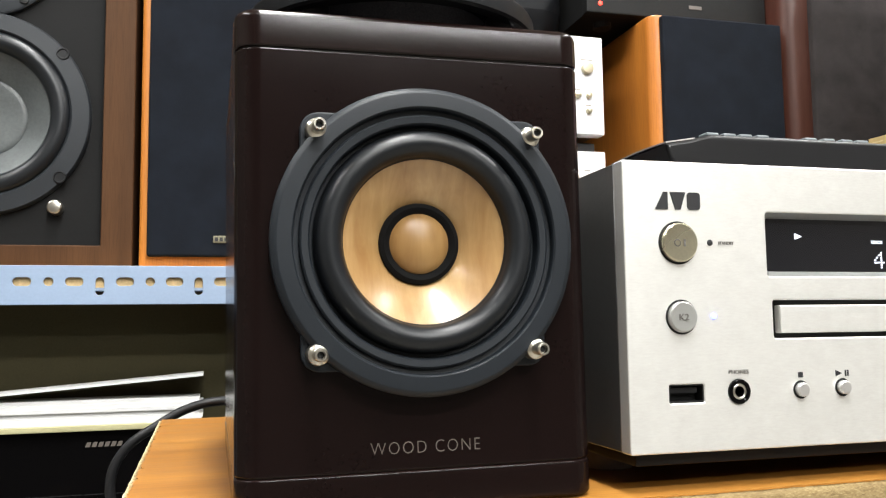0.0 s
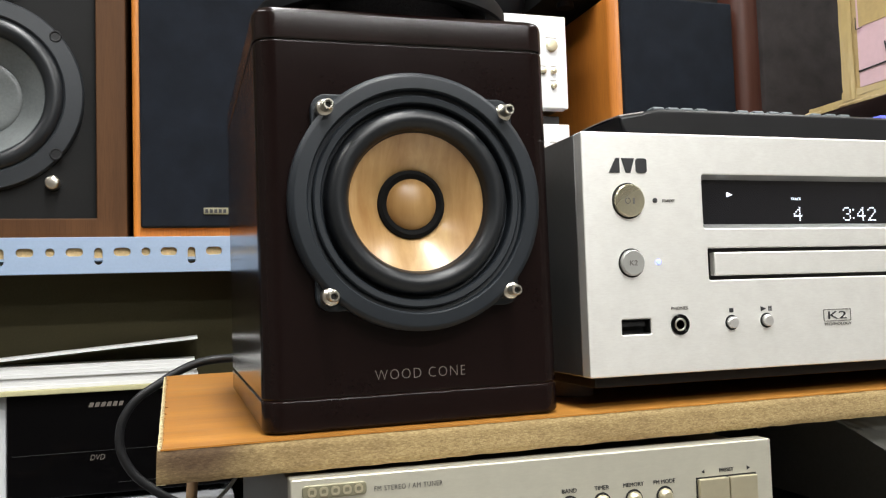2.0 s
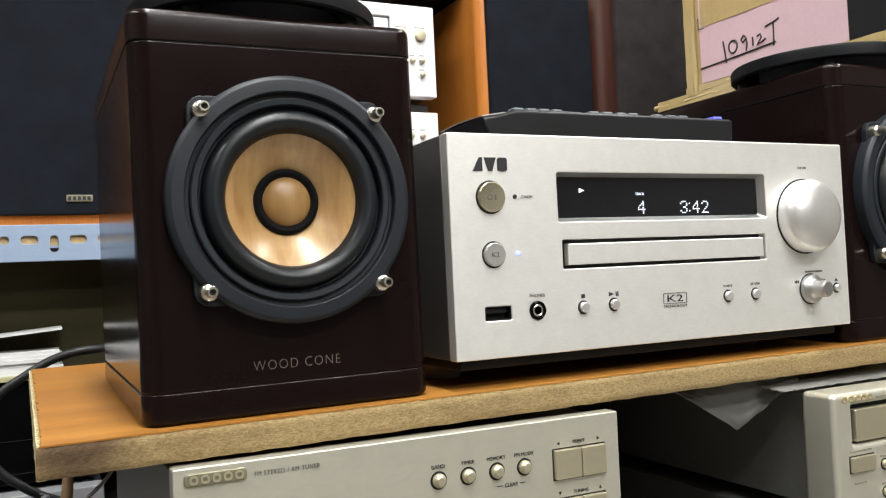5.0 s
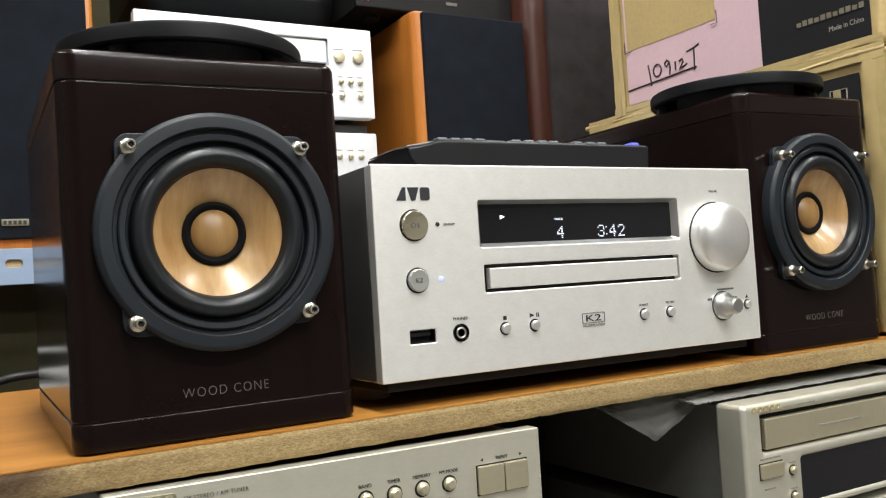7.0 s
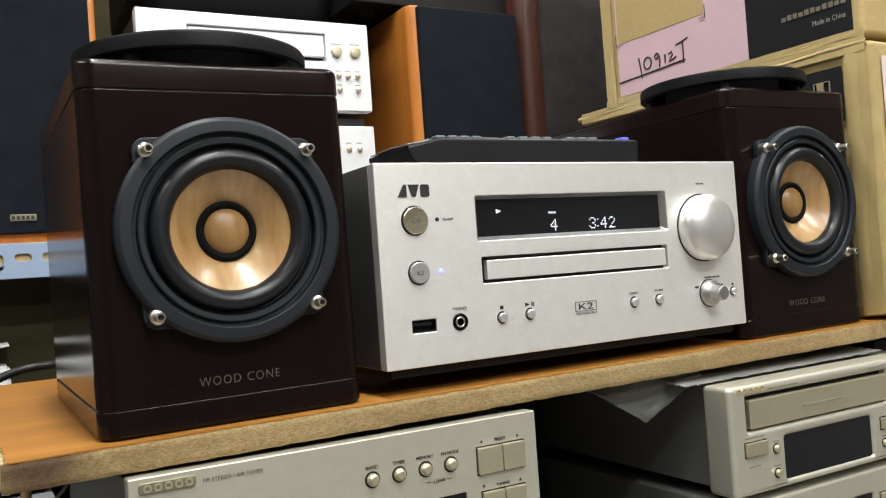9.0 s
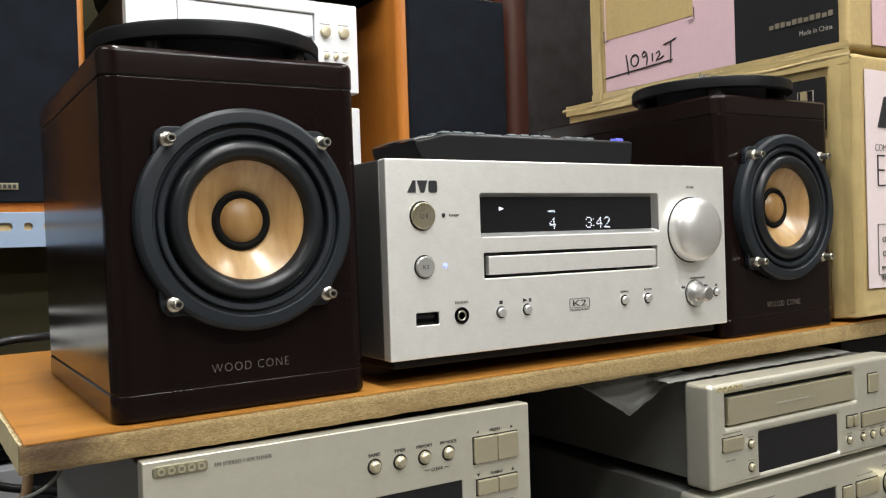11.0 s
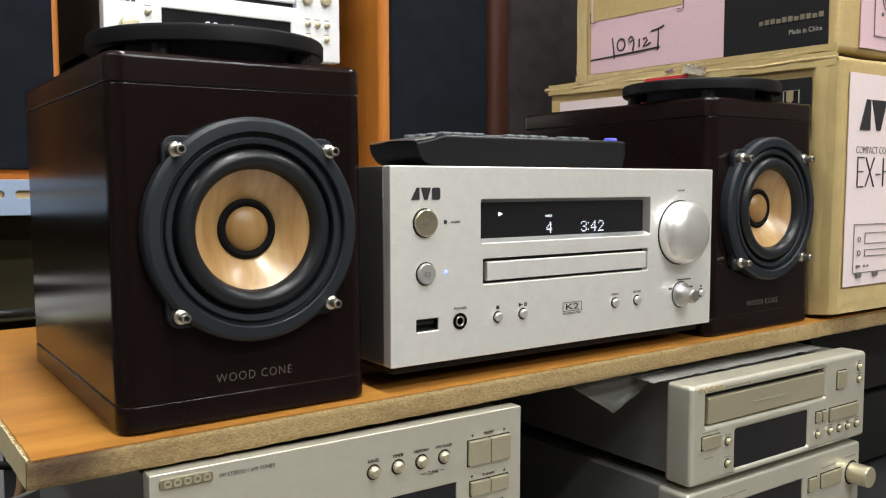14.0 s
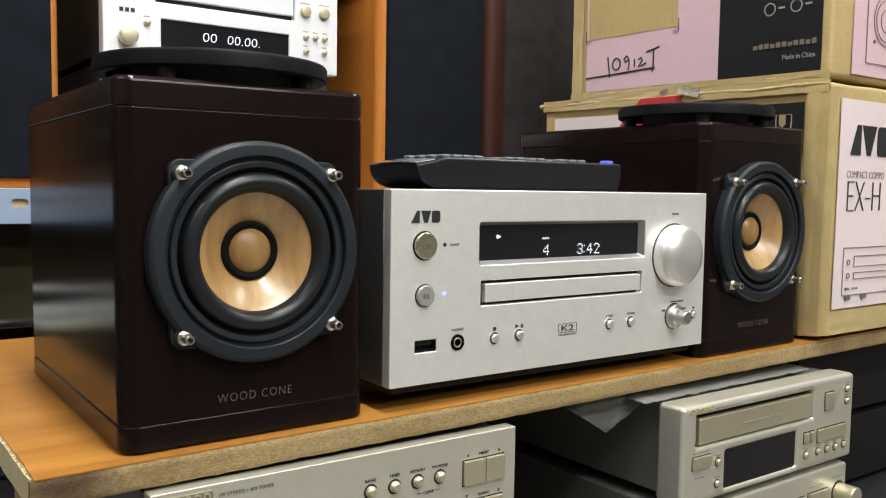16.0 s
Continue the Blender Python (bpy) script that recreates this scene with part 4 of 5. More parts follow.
def tuner():
    yf, x0, x1, z0, z1 = 0.2590, 0.0138, 0.2148, 0.8600, 0.9870
    ob = thing("radio_tuner", (0.114, 0.40, 0.855), "champagne silver radio tuner under the shelf board", "tuner")
    ob.rotation_euler[1] = 0.004
    ob.location.z -= 0.0005
    part("case", box(x0 + 0.001, x1 - 0.002, yf + 0.0092, 0.52, 0.866, 0.9840, 0.001), CASE_OLIVE, ob, "grey steel case")
    part("felt_pad", box(0.03, 0.20, 0.34, 0.50, 0.9840, BZ0 - 0.0006, 0.0006), CABLE, ob, "black felt strip under the board")
    for bx in (0.03, 0.2):
        for by in (0.28, 0.5):
            part("foot", lathe_up(bx, by, 0.855, 0.008, 0.0112), PLASTIC_BLACK, ob)
    win = rrect(0.0560, 0.1712, 0.8950, 0.9528, 0.0006)
    part("front_panel", plate(yf, 0.009, rrect(x0, x1, z0, z1, 0.0008), [win], 0.0005), SILVER_WARM, ob, "champagne silver front")
    part("display_window", box(0.055, 0.172, yf + 0.0008, yf + 0.003, 0.894, 0.9534), WINDOW, ob, "dark display window")
    bd = part("badge", plate(yf - 0.0010, 0.0012, rrect(0.0178, 0.0410, 0.9800, 0.9848, 0.0016), [], 0.0004), BADGE_OLIVE, ob, "raised brass badge")
    for k in range(5):
        part("badge_shape", plate(yf - 0.0014, 0.0006, rrect(0.0196 + 0.0042 * k, 0.0228 + 0.0042 * k, 0.9808, 0.9840, 0.0012), [rrect(0.0204 + 0.0042 * k, 0.0220 + 0.0042 * k, 0.9816, 0.9832, 0.0005)]), SILVER_BUTTON, bd)
    part("lettering", words("FM STEREO / AM TUNER", 0.0440, yf - 0.0001, 0.9806, 0.0258, 0.0018, thin=0.012, spacing=1.15), INK, ob)
    for bx, s in ((0.1212, "BAND"), (0.1352, "TIMER"), (0.1492, "MEMORY"), (0.1632, "FM MODE")):
        part("button_gap", lathe([(0.0039, 0.0001), (0.0022, 0.0002)], bx, yf, 0.9680, 28), DARK_HOLE, ob)
        part("button", lathe([(0.0030, 0), (0.0030, 0.0014), (0.0024, 0.0022), (0.0018, 0.0030), (0, 0.0032)], bx, yf, 0.9680, 28), SILVER_BUTTON, ob)
        part("lettering", words(s, bx, yf - 0.0001, 0.9729, 0, 0.0016, centre=True), INK, ob)
    part("lettering", words("CLEAR", 0.1562, yf - 0.0001, 0.9605, 0, 0.0016, centre=True), INK, ob)
    for cx0 in (0.1490, 0.1605):
        part("clear_mark", box(cx0, cx0 + 0.0028, yf - 0.0002, yf + 0.0002, 0.9612, 0.9615), INK, ob)
    for xa, xm, xb, za, zb, s, zs in ((0.1785, 0.1927, 0.2062, 0.9600, 0.9732, "PRESET", 0.9752), (0.1800, 0.1927, 0.2055, 0.9435, 0.9510, "TUNING", 0.9527), (0.1800, 0.1927, 0.2055, 0.9265, 0.9345, "DISPLAY CHARACTER", 0.9368)):
        part("button_gap", box(xa - 0.0006, xb + 0.0006, yf - 0.0001, yf + 0.0004, za - 0.0006, zb + 0.0006), DARK_HOLE, ob)
        part("button", box(xa, xm - 0.0002, yf - 0.0022, yf + 0.001, za, zb, 0.0006), SILVER_BUTTON, ob)
        part("button", box(xm + 0.0002, xb, yf - 0.0022, yf + 0.001, za, zb, 0.0006), SILVER_BUTTON, ob)
        part("lettering", words(s, 0.1925, yf - 0.0001, zs, 0, 0.0015, centre=True), INK, ob)
        if s == "PRESET":
            part("arrow_mark", plate(yf - 0.0002, 0.0003, [(0.1805, 0.9759), (0.1820, 0.9751), (0.1820, 0.9767)]), INK, ob)
            part("arrow_mark", plate(yf - 0.0002, 0.0003, [(0.2040, 0.9759), (0.2025, 0.9751), (0.2025, 0.9767)]), INK, ob)
        if s == "TUNING":
            part("arrow_mark", plate(yf - 0.0002, 0.0003, [(0.1812, 0.9528), (0.1820, 0.9544), (0.1804, 0.9544)]), INK, ob)
            part("arrow_mark", plate(yf - 0.0002, 0.0003, [(0.2032, 0.9544), (0.2040, 0.9528), (0.2024, 0.9528)]), INK, ob)


tuner()


def cassette_deck():
    yf, x0, x1 = 0.2410, 0.3375, 0.5382
    ob = thing("cassette_deck", (0.438, 0.40, 0.9145), "champagne silver cassette deck stacked on a receiver", "cassette deck")
    part("case", box(x0 + 0.006, x1 - 0.002, yf + 0.014, 0.52, 0.9215, 0.9810, 0.001), CASE_OLIVE, ob, "olive grey steel case")
    for bx in (0.355, 0.52):
        for by in (0.265, 0.50):
            part("foot", lathe_up(bx, by, 0.9142, 0.008, 0.0076), PLASTIC_BLACK, ob)
    door, win = rrect(0.3518, 0.4842, 0.9558, 0.9762, 0.0006), rrect(0.3822, 0.4642, 0.9236, 0.9490, 0.0016)
    part("front_panel", plate(yf, 0.021, rrect(x0, x1, 0.9190, 0.9830, 0.0030), [door, win], 0.0030, 5), SILVER_WARM, ob, "champagne silver front with rounded edges", 30)
    part("door_slot", box(0.351, 0.485, yf + 0.006, yf + 0.009, 0.955, 0.977), DARK_HOLE, ob)
    dr = part("cassette_door", plate(yf + 0.0002, 0.004, rrect(0.3542, 0.4828, 0.9570, 0.9738, 0.0008), [], 0.0006), SILVER_BUTTON, ob, "closed champagne cassette door")
    part("small_print", box(0.400, 0.437, yf - 0.0001, yf + 0.0003, 0.9642, 0.9652), INK_FAINT, dr)
    part("display_window", box(0.3815, 0.465, yf + 0.0016, yf + 0.004, 0.9225, 0.9500), WINDOW, ob, "dark display window")
    for k in range(5):
        part("badge_shape", plate(yf - 0.0004, 0.0008, rrect(0.3440 + 0.0048 * k, 0.3476 + 0.0048 * k, 0.9782, 0.9812, 0.0010), [rrect(0.3449 + 0.0048 * k, 0.3467 + 0.0048 * k, 0.9790, 0.9804, 0.0005)]), INK_GOLD, ob)
    print_line(0.3700, 0.9785, yf, 0.026, ob)
    print_line(0.4640, 0.9785, yf, 0.018, ob, 0.0016)
    part("button_gap", box(0.3468, 0.3657, yf - 0.0001, yf + 0.0003, 0.9413, 0.9504), DARK_HOLE, ob)
    part("standby_button", box(0.3474, 0.3651, yf - 0.0020, yf + 0.001, 0.9419, 0.9498, 0.0006), SILVER_BUTTON, ob)
    print_line(0.3480, 0.9520, yf, 0.016, ob, 0.0009)
    print_line(0.3500, 0.9355, yf, 0.009, ob, 0.0009)
    for bx, bz in ((0.3733, 0.9432), (0.3733, 0.9288), (0.5278, 0.9722), (0.5278, 0.9630), (0.4755, 0.9300), (0.4913, 0.9300), (0.5030, 0.9300), (0.5145, 0.9300), (0.5262, 0.9300)):
        part("button_gap", lathe([(0.0031, 0.0001), (0.0018, 0.0002)], bx, yf, bz, 20), DARK_HOLE, ob)
        part("button", lathe([(0.0023, 0), (0.0023, 0.0016), (0.0018, 0.0024), (0, 0.0026)], bx, yf, bz, 20), SILVER_BUTTON, ob)
        print_line(bx - 0.0028, bz + 0.0040, yf, 0.0056, ob, 0.0008)
    for xa, xb, za, zb in ((0.4728, 0.4778, 0.9390, 0.9462), (0.4800, 0.4850, 0.9390, 0.9462), (0.4900, 0.5262, 0.9370, 0.9462), (0.4985, 0.5095, 0.9596, 0.9722)):
        part("button_gap", box(xa - 0.0008, xb + 0.0008, yf - 0.0001, yf + 0.0003, za - 0.0008, zb + 0.0008), DARK_HOLE, ob)
        part("button", box(xa, xb, yf - 0.0020, yf + 0.001, za, zb, 0.0006), SILVER_BUTTON, ob)


cassette_deck()


def lower_unit():
    yf, x0, x1 = 0.2420, 0.3360, 0.5350
    ob = thing("silver_receiver", (0.436, 0.40, 0.855), "champagne silver receiver with a round knob under the cassette deck", "receiver")
    part("case", box(x0 + 0.002, x1 - 0.002, yf + 0.016, 0.52, 0.857, 0.9142, 0.001), CASE_OLIVE, ob, "olive grey steel case")
    win = rrect(0.382, 0.462, 0.872, 0.9000, 0.0016)
    part("front_panel", plate(yf, 0.024, rrect(x0, x1, 0.8555, 0.9146, 0.0030), [win], 0.0018, 3), SILVER_WARM, ob, "champagne silver front", 30)
    part("display_window", box(0.381, 0.463, yf + 0.0016, yf + 0.004, 0.871, 0.901), WINDOW, ob, "dark display window")
    part("knob", knob(0.5240, yf, 0.8925, 0.0078, 0.0150, 40, 0.001), SILVER_BUTTON, ob, "round champagne knob")
    part("knob_ring", lathe([(0.0092, 0.0001), (0.0078, 0.0004)], 0.5240, yf, 0.8925, 40), DARK_HOLE, ob)
    for xa, xb, za, zb in ((0.4680, 0.4780, 0.8890, 0.8985), (0.4835, 0.5085, 0.8890, 0.8990), (0.347, 0.365, 0.880, 0.888)):
        part("button_gap", box(xa - 0.0008, xb + 0.0008, yf - 0.0001, yf + 0.0003, za - 0.0008, zb + 0.0008), DARK_HOLE, ob)
        part("button", box(xa, xb, yf - 0.0020, yf + 0.001, za, zb, 0.0006), SILVER_BUTTON, ob)
    print_line(0.4850, 0.9030, yf, 0.018, ob)
    print_line(0.5150, 0.9050, yf, 0.014, ob)
    print_line(0.3700, 0.9060, yf, 0.026, ob)


lower_unit()


def black_unit(name, x0, x1, y0, y1, z0, z1, label):
    """A dark component case with a front panel, screws and feet."""
    ob = thing(name, ((x0 + x1) / 2, (y0 + y1) / 2, z0), label, "audio unit")
    part("case", box(x0 + 0.002, x1 - 0.002, y0 + 0.012, y1, z0 + 0.006, z1, 0.001), CASE_BLACK, ob)
    part("front_panel", box(x0, x1, y0, y0 + 0.012, z0 + 0.005, z1 + 0.0005, 0.002), CASE_BLACK, ob)
    for fx in (x0 + 0.03, x1 - 0.03):
        for fy in (y0 + 0.03, y1 - 0.03):
            part("foot", lathe_up(fx, fy, z0, 0.009, 0.0065), PLASTIC_BLACK, ob)
    return ob


black_unit("black_unit", 0.226, 0.331, 0.42, 0.62, 0.855, 0.915, "black steel audio unit in the shade below the shelf board")
black_unit("black_unit", 0.226, 0.331, 0.42, 0.62, 0.9155, 0.975, "black steel audio unit stacked under the shelf board")
black_unit("black_unit", 0.560, 0.80, 0.300, 0.60, 0.855, 0.920, "black audio unit standing beside the cassette deck")
black_unit("black_unit", 0.560, 0.80, 0.300, 0.60, 0.9205, 0.984, "black audio unit stacked close under the shelf board")


def hanging_film(u, v):
    px = 0.264 + 0.084 * u
    drop = 0.025 * max(0.0, 1 - abs(u - 0.52) / 0.52)
    n = noise.noise(Vector((u * 9, v * 5, 3)))
    return (px, 0.274 + 0.012 * (1 - v) * (1 - u) + 0.0015 * n + 0.004 * v * math.sin(4 * u), BZ0 - 0.0006 - drop * v - 0.0015 * abs(n) * v)


solo("bubble_sheet", grid_sheet(60, 16, hanging_film, 0.0004), FILM_DULL, "crumpled clear bubble wrap hanging below the board", "packing sheet", (0.32, 0.28, 0.98))
def flat_film(u, v):
    crimp = max(0.0, 1 - u / 0.25)
    n, m = noise.noise(Vector((u * 24, v * 5, 1))), noise.noise(Vector((u * 110, v * 24, 1)))
    return (0.322 + 0.190 * u, 0.2595 + 0.030 * v + 0.0014 * n * (1 - v) + 0.003 * u * (1 - v), 0.9848 + 0.0004 * n + (0.0003 + 0.0006 * crimp) * m + 0.0018 * v)


solo("bubble_sheet", grid_sheet(140, 18, flat_film, 0.0005), FILM, "crumpled clear bubble wrap between deck and board", "packing sheet", (0.40, 0.27, 0.984))


# ---- cartons ----
def carton(name, x0, x1, y0, y1, z0, z1, label, seed):
    ob = thing(name, ((x0 + x1) / 2, (y0 + y1) / 2, z0), label, "carton", "cardboard cartons")
    part("card_body", rough_box(x0, x1, y0, y1, z0, z1, 0.03, 0.0012, 22, 0.0045, seed), CARTON, ob, "worn brown cardboard", 30)
    return ob


def side_sheet(xs, ya, yb, za, zb, mat, parent, name, label="", dx=0.0012, seed=0.0):
    """Print on the side that faces -x."""
    return part(name, grid_sheet(12, 8, lambda u, v: (xs - dx - 0.0002 * noise.noise(Vector((u * 4, v * 3, seed))), yb + (ya - yb) * u, za + (zb - za) * v), 0.0005), mat, parent, label)


SX = 0.5250
up = carton("upper_carton", SX, 0.86, 0.262, 0.534, 1.2090, 1.46, "worn pink and black printed cardboard carton on another", 1.0)
side_sheet(SX, 0.3625, 0.5165, 1.2155, 1.455, CARTON_PINK, up, "pink_print", "pink printed panel")
side_sheet(SX, 0.2700, 0.3622, 1.2152, 1.455, CARTON_BLACK, up, "black_print", "black printed panel", seed=2)
side_sheet(SX, 0.406, 0.514, 1.2655, 1.450, CARTON, up, "card_window", "bare card rectangle", 0.0016, 4)
XT = SX - 0.0024
for ya, yb, za, zb in ((0.510, 0.517, 1.2640, 1.2644), (0.5166, 0.517, 1.2640, 1.2745), (0.404, 0.411, 1.2620, 1.2624), (0.404, 0.4044, 1.2620, 1.2725)):
    part("corner_mark", box(XT, XT + 0.0006, ya, yb, za, zb), INK, up)
# hand-written stock mark
y0w, zw = 0.4905, 1.2290


def pen(pts):
    part("pen_stroke", stroke([(SX - 0.0013, y0w - a * 0.0118, zw + b * 0.0088 + a * 0.0002) for a, b in pts], 0.00080), INK, up)


pen([(0.2, 2.0), (0.35, 0.9), (0.45, -0.25)])
pen([(1.15 + 0.42 * math.cos(t * 0.55), 1.15 + 0.62 * math.sin(t * 0.55)) for t in range(13)])
pen([(2.45, 1.6), (2.2, 1.85), (1.95, 1.55), (2.1, 1.2), (2.45, 1.5), (2.5, 1.0), (2.4, 0.3)])
pen([(3.05, 1.4), (3.05, 0.55)])
pen([(3.45, 1.3), (3.75, 1.45), (3.85, 1.1), (3.45, 0.55), (3.9, 0.65), (4.25, 0.85)])
pen([(4.25, 1.95), (5.0, 2.1), (5.5, 2.3)])
pen([(4.95, 2.15), (4.95, 1.0), (4.9, -0.1)])
pen([(-2.2, 0.02), (1.5, 0.10), (5.15, 0.22)])
part("lettering", words("Made in China", XT + 0.0012, 0.3022, 1.2258, 0.0275, 0.0038, "side"), INK_WHITE, up, "white printed words")
for k in range(11):
    part("print_bar", box(SX - 0.0019, SX - 0.0010, 0.3285 - 0.0051 * k - 0.0036, 0.3285 - 0.0051 * k, 1.2358, 1.2358 + (0.0040 if k % 3 else 0.0032)), INK_TAN, up)
for yy in (0.318, 0.295):
    b = lathe([(0.0052, 0.0), (0.0052, 0.0006), (0.0042, 0.0006), (0.0042, 0.0)], 0, 0, 0, 24)
    bmesh.ops.transform(b, matrix=Matrix.Translation((XT + 0.0016, yy - 0.003, 1.2665)) @ pose(0, 0, 0, 0, 0, -90), verts=b.verts[:])
    part("recycling_mark", b, INK_WHITE, up)
    part("print_bar", box(XT + 0.0004, XT + 0.0016, yy - 0.016, yy - 0.011, 1.2658, 1.2672), INK_WHITE, up)
YF = 0.262
part("pink_print", grid_sheet(12, 8, lambda u, v: (0.552 + 0.30 * u, YF - 0.0012, 1.2140 + 0.235 * v), 0.0005), CARTON_PINK, up, "pink printed panel")
part("line_drawing", plate(YF - 0.0022, 0.0006, rrect(0.5700, 0.640, 1.2240, 1.300), [rrect(0.5705, 0.6395, 1.2245, 1.2995)]), INK_GREY, up)
for r in (0.020, 0.0165, 0.0095):
    part("line_drawing", lathe([(r, 0.0), (r, 0.0004), (r - 0.0006, 0.0004), (r - 0.0006, 0)], 0.600, YF - 0.0016, 1.2590, 40), INK_GREY, up)
for sx in (-0.0175, 0.0175):
    for sz in (-0.0175, 0.0175):
        part("line_drawing", knob(0.600 + sx, YF - 0.0014, 1.2590 + sz, 0.0016, 0.0006, 16, 0.0002), INK_GREY, up)
part("tape", grid_sheet(200, 8, lambda u, v: (SX - 0.0014 + 0.0003 * noise.noise(Vector((u * 9 + v * 2, v * 2, 0))), 0.262 + 0.275 * u, 1.2094 + 0.0056 * v + 0.0008 * noise.noise(Vector((u * 11, 0, v)))), 0.0003), TAPE, up, "wrinkled clear tape")
part("tape", grid_sheet(10, 30, lambda u, v: (SX - 0.0020 + 0.0008 * noise.noise(Vector((u * 5, v * 20, 0))), 0.5210 + 0.014 * u, 1.2070 + 0.25 * v), 0.0003), TAPE, up, "wrinkled clear tape")

low = carton("lower_carton", SX + 0.001, 0.87, 0.2600, 0.5770, BT, 1.2065, "worn pale printed cardboard carton on the shelf board", 5.0)
side_sheet(SX, 0.2818, 0.3500, 1.150, 1.1913, CARTON_BLACK, low, "black_print", "black printed panel")
part("red_print", grid_sheet(12, 8, lambda u, v: (SX - 0.0026 - 0.0002 * noise.noise(Vector((u * 4, v * 3, 6))), 0.4790 - 0.0345 * v + (-0.0650 + 0.0170 * v) * u, 1.1700 + 0.0345 * v), 0.0005), CARTON_RED, low, "slanting red printed patch")
side_sheet(SX, 0.440, 0.560, 1.06, 1.1910, CARTON_LILAC, low, "pale_print")
crest = plate(0, 0.0010, [(-0.0028, 0.0050), (-0.0028, -0.0030), (0, -0.0055), (0.0028, -0.0030), (0.0028, 0.0050)])
bmesh.ops.transform(crest, matrix=Matrix.Translation((SX - 0.0030, 0.2990, 1.1770)) @ pose(0, 0, 0, 0, 0, -90), verts=crest.verts[:])
part("crest_mark", crest, INK_GOLD, low, "small gold printed crest")
for ya, yb, za, zb in ((0.2914, 0.3049, 1.1817, 1.1821), (0.2914, 0.2918, 1.158, 1.1821), (0.3045, 0.3049, 1.158, 1.1821), (0.316, 0.3164, 1.16, 1.180), (0.322, 0.3224, 1.16, 1.180)):
    part("print_bar", box(SX - 0.0026, SX - 0.0014, ya, yb, za, zb), INK_WHITE, low)
YL = 0.2600
part("pale_print", grid_sheet(16, 12, lambda u, v: (0.5362 + 0.3138 * u, YL - 0.0016, 1.0270 + 0.1670 * v), 0.0005), CARTON_LILAC, low, "pale lilac printed panel")
badge = [[(0.5515, 1.1480), (0.5660, 1.1480), (0.5660, 1.1720), (0.5605, 1.1720)],
         [(0.5680, 1.1720), (0.5890, 1.1720), (0.5810, 1.1480), (0.5760, 1.1480)],
         rrect(0.5910, 0.6110, 1.1480, 1.1720, 0.004)]
for shape in badge:
    part("badge_shape", plate(YL - 0.0024, 0.0006, [(a - 0.0006, b + 0.0022) for a, b in shape]), INK, low, "dark badge shape")
part("lettering", words("COMPACT COMPO", 0.5475, YL - 0.0018, 1.1318, 0.0560, 0.0056, thin=0.012), INK_GREY, low)
for pts in (((1.0, 0), (0, 0), (0, 2.0), (1.0, 2.0)), ((0, 1.02), (0.9, 1.02)), ((1.35, 0), (2.75, 2.0)), ((1.35, 2.0), (2.75, 0)), ((3.05, 0.85), (3.85, 0.85)), ((4.3, 0), (4.3, 2.0)), ((5.6, 0), (5.6, 2.0)), ((4.3, 1.05), (5.6, 1.05))):
    part("letter_stroke", stroke([(0.5500 + 0.0086 * a, YL - 0.0020, 1.1057 + 0.0115 * b) for a, b in pts], 0.0006), INK, low)
part("line_drawing", plate(YL - 0.0024, 0.0004, rrect(0.5480, 0.668, 1.0370, 1.0760), [rrect(0.5486, 0.6674, 1.0376, 1.0754)]), INK_GREY, low, "line drawing of a receiver")
part("line_drawing", plate(YL - 0.0024, 0.0004, rrect(0.5640, 0.640, 1.0600, 1.0690), [rrect(0.5645, 0.6395, 1.0605, 1.0685)]), INK_GREY, low)
part("line_drawing", plate(YL - 0.0024, 0.0004, rrect(0.5640, 0.640, 1.0500, 1.0555), [rrect(0.5645, 0.6395, 1.0505, 1.0550)]), INK_GREY, low)
for bz in (1.0640, 1.0530):
    part("line_drawing", lathe([(0.0022, 0.0), (0.0022, 0.0006), (0.0017, 0.0006), (0.0017, 0)], 0.5555, YL - 0.0022, bz, 24), INK_GREY, low)
for bx in (0.5570, 0.5640, 0.5690):
    part("line_drawing", knob(bx, YL - 0.0022, 1.0425, 0.0010, 0.0006, 12, 0.0002), INK_GREY, low)
part("line_drawing", box(0.5525, 0.5600 - 0.0045, YL - 0.0030, YL - 0.0020, 1.0415, 1.0435), INK_GREY, low)
for bx in (0.556, 0.580, 0.640):
    part("line_drawing", plate(YL - 0.0030, 0.0006, [(bx - 0.004, 1.0370), (bx + 0.004, 1.0370), (bx + 0.0032, 1.0335), (bx - 0.0032, 1.0335)]), INK_GREY, low)
part("tape", grid_sheet(8, 30, lambda u, v: (SX - 0.0012 + 0.0006 * noise.noise(Vector((u * 3, v * 14, 4))), 0.262 + 0.018 * u, 1.008 + 0.196 * v), 0.0003), TAPE, low, "wrinkled clear tape")
part("tape", grid_sheet(220, 8, lambda u, v: (SX - 0.0014 + 0.0003 * noise.noise(Vector((u * 10 + v * 2, v * 2, 7))), 0.262 + 0.315 * u, 1.1985 + 0.0108 * v + 0.0008 * noise.noise(Vector((u * 12, v, 1)))), 0.0003), TAPE, low, "wrinkled clear tape")


part("tape", grid_sheet(70, 8, lambda u, v: (0.528 + 0.32 * u, YL - 0.0016 + 0.0012 * noise.noise(Vector((u * 30, v * 3, 2))) * max(0.15, 1 - 4 * u), BT + 0.001 + 0.0225 * v), 0.0003), TAPE, low, "wrinkled clear tape")
part("torn_flap", grid_sheet(8, 6, lambda u, v: (SX - 0.0020 - 0.0015 * v, 0.4130 + 0.0090 * u + 0.002 * noise.noise(Vector((u * 5, v * 5, 2))), 1.2075 + 0.0042 * v * (1 - 0.6 * u)), 0.0002), CARTON_LILAC, low, "torn paper edge")


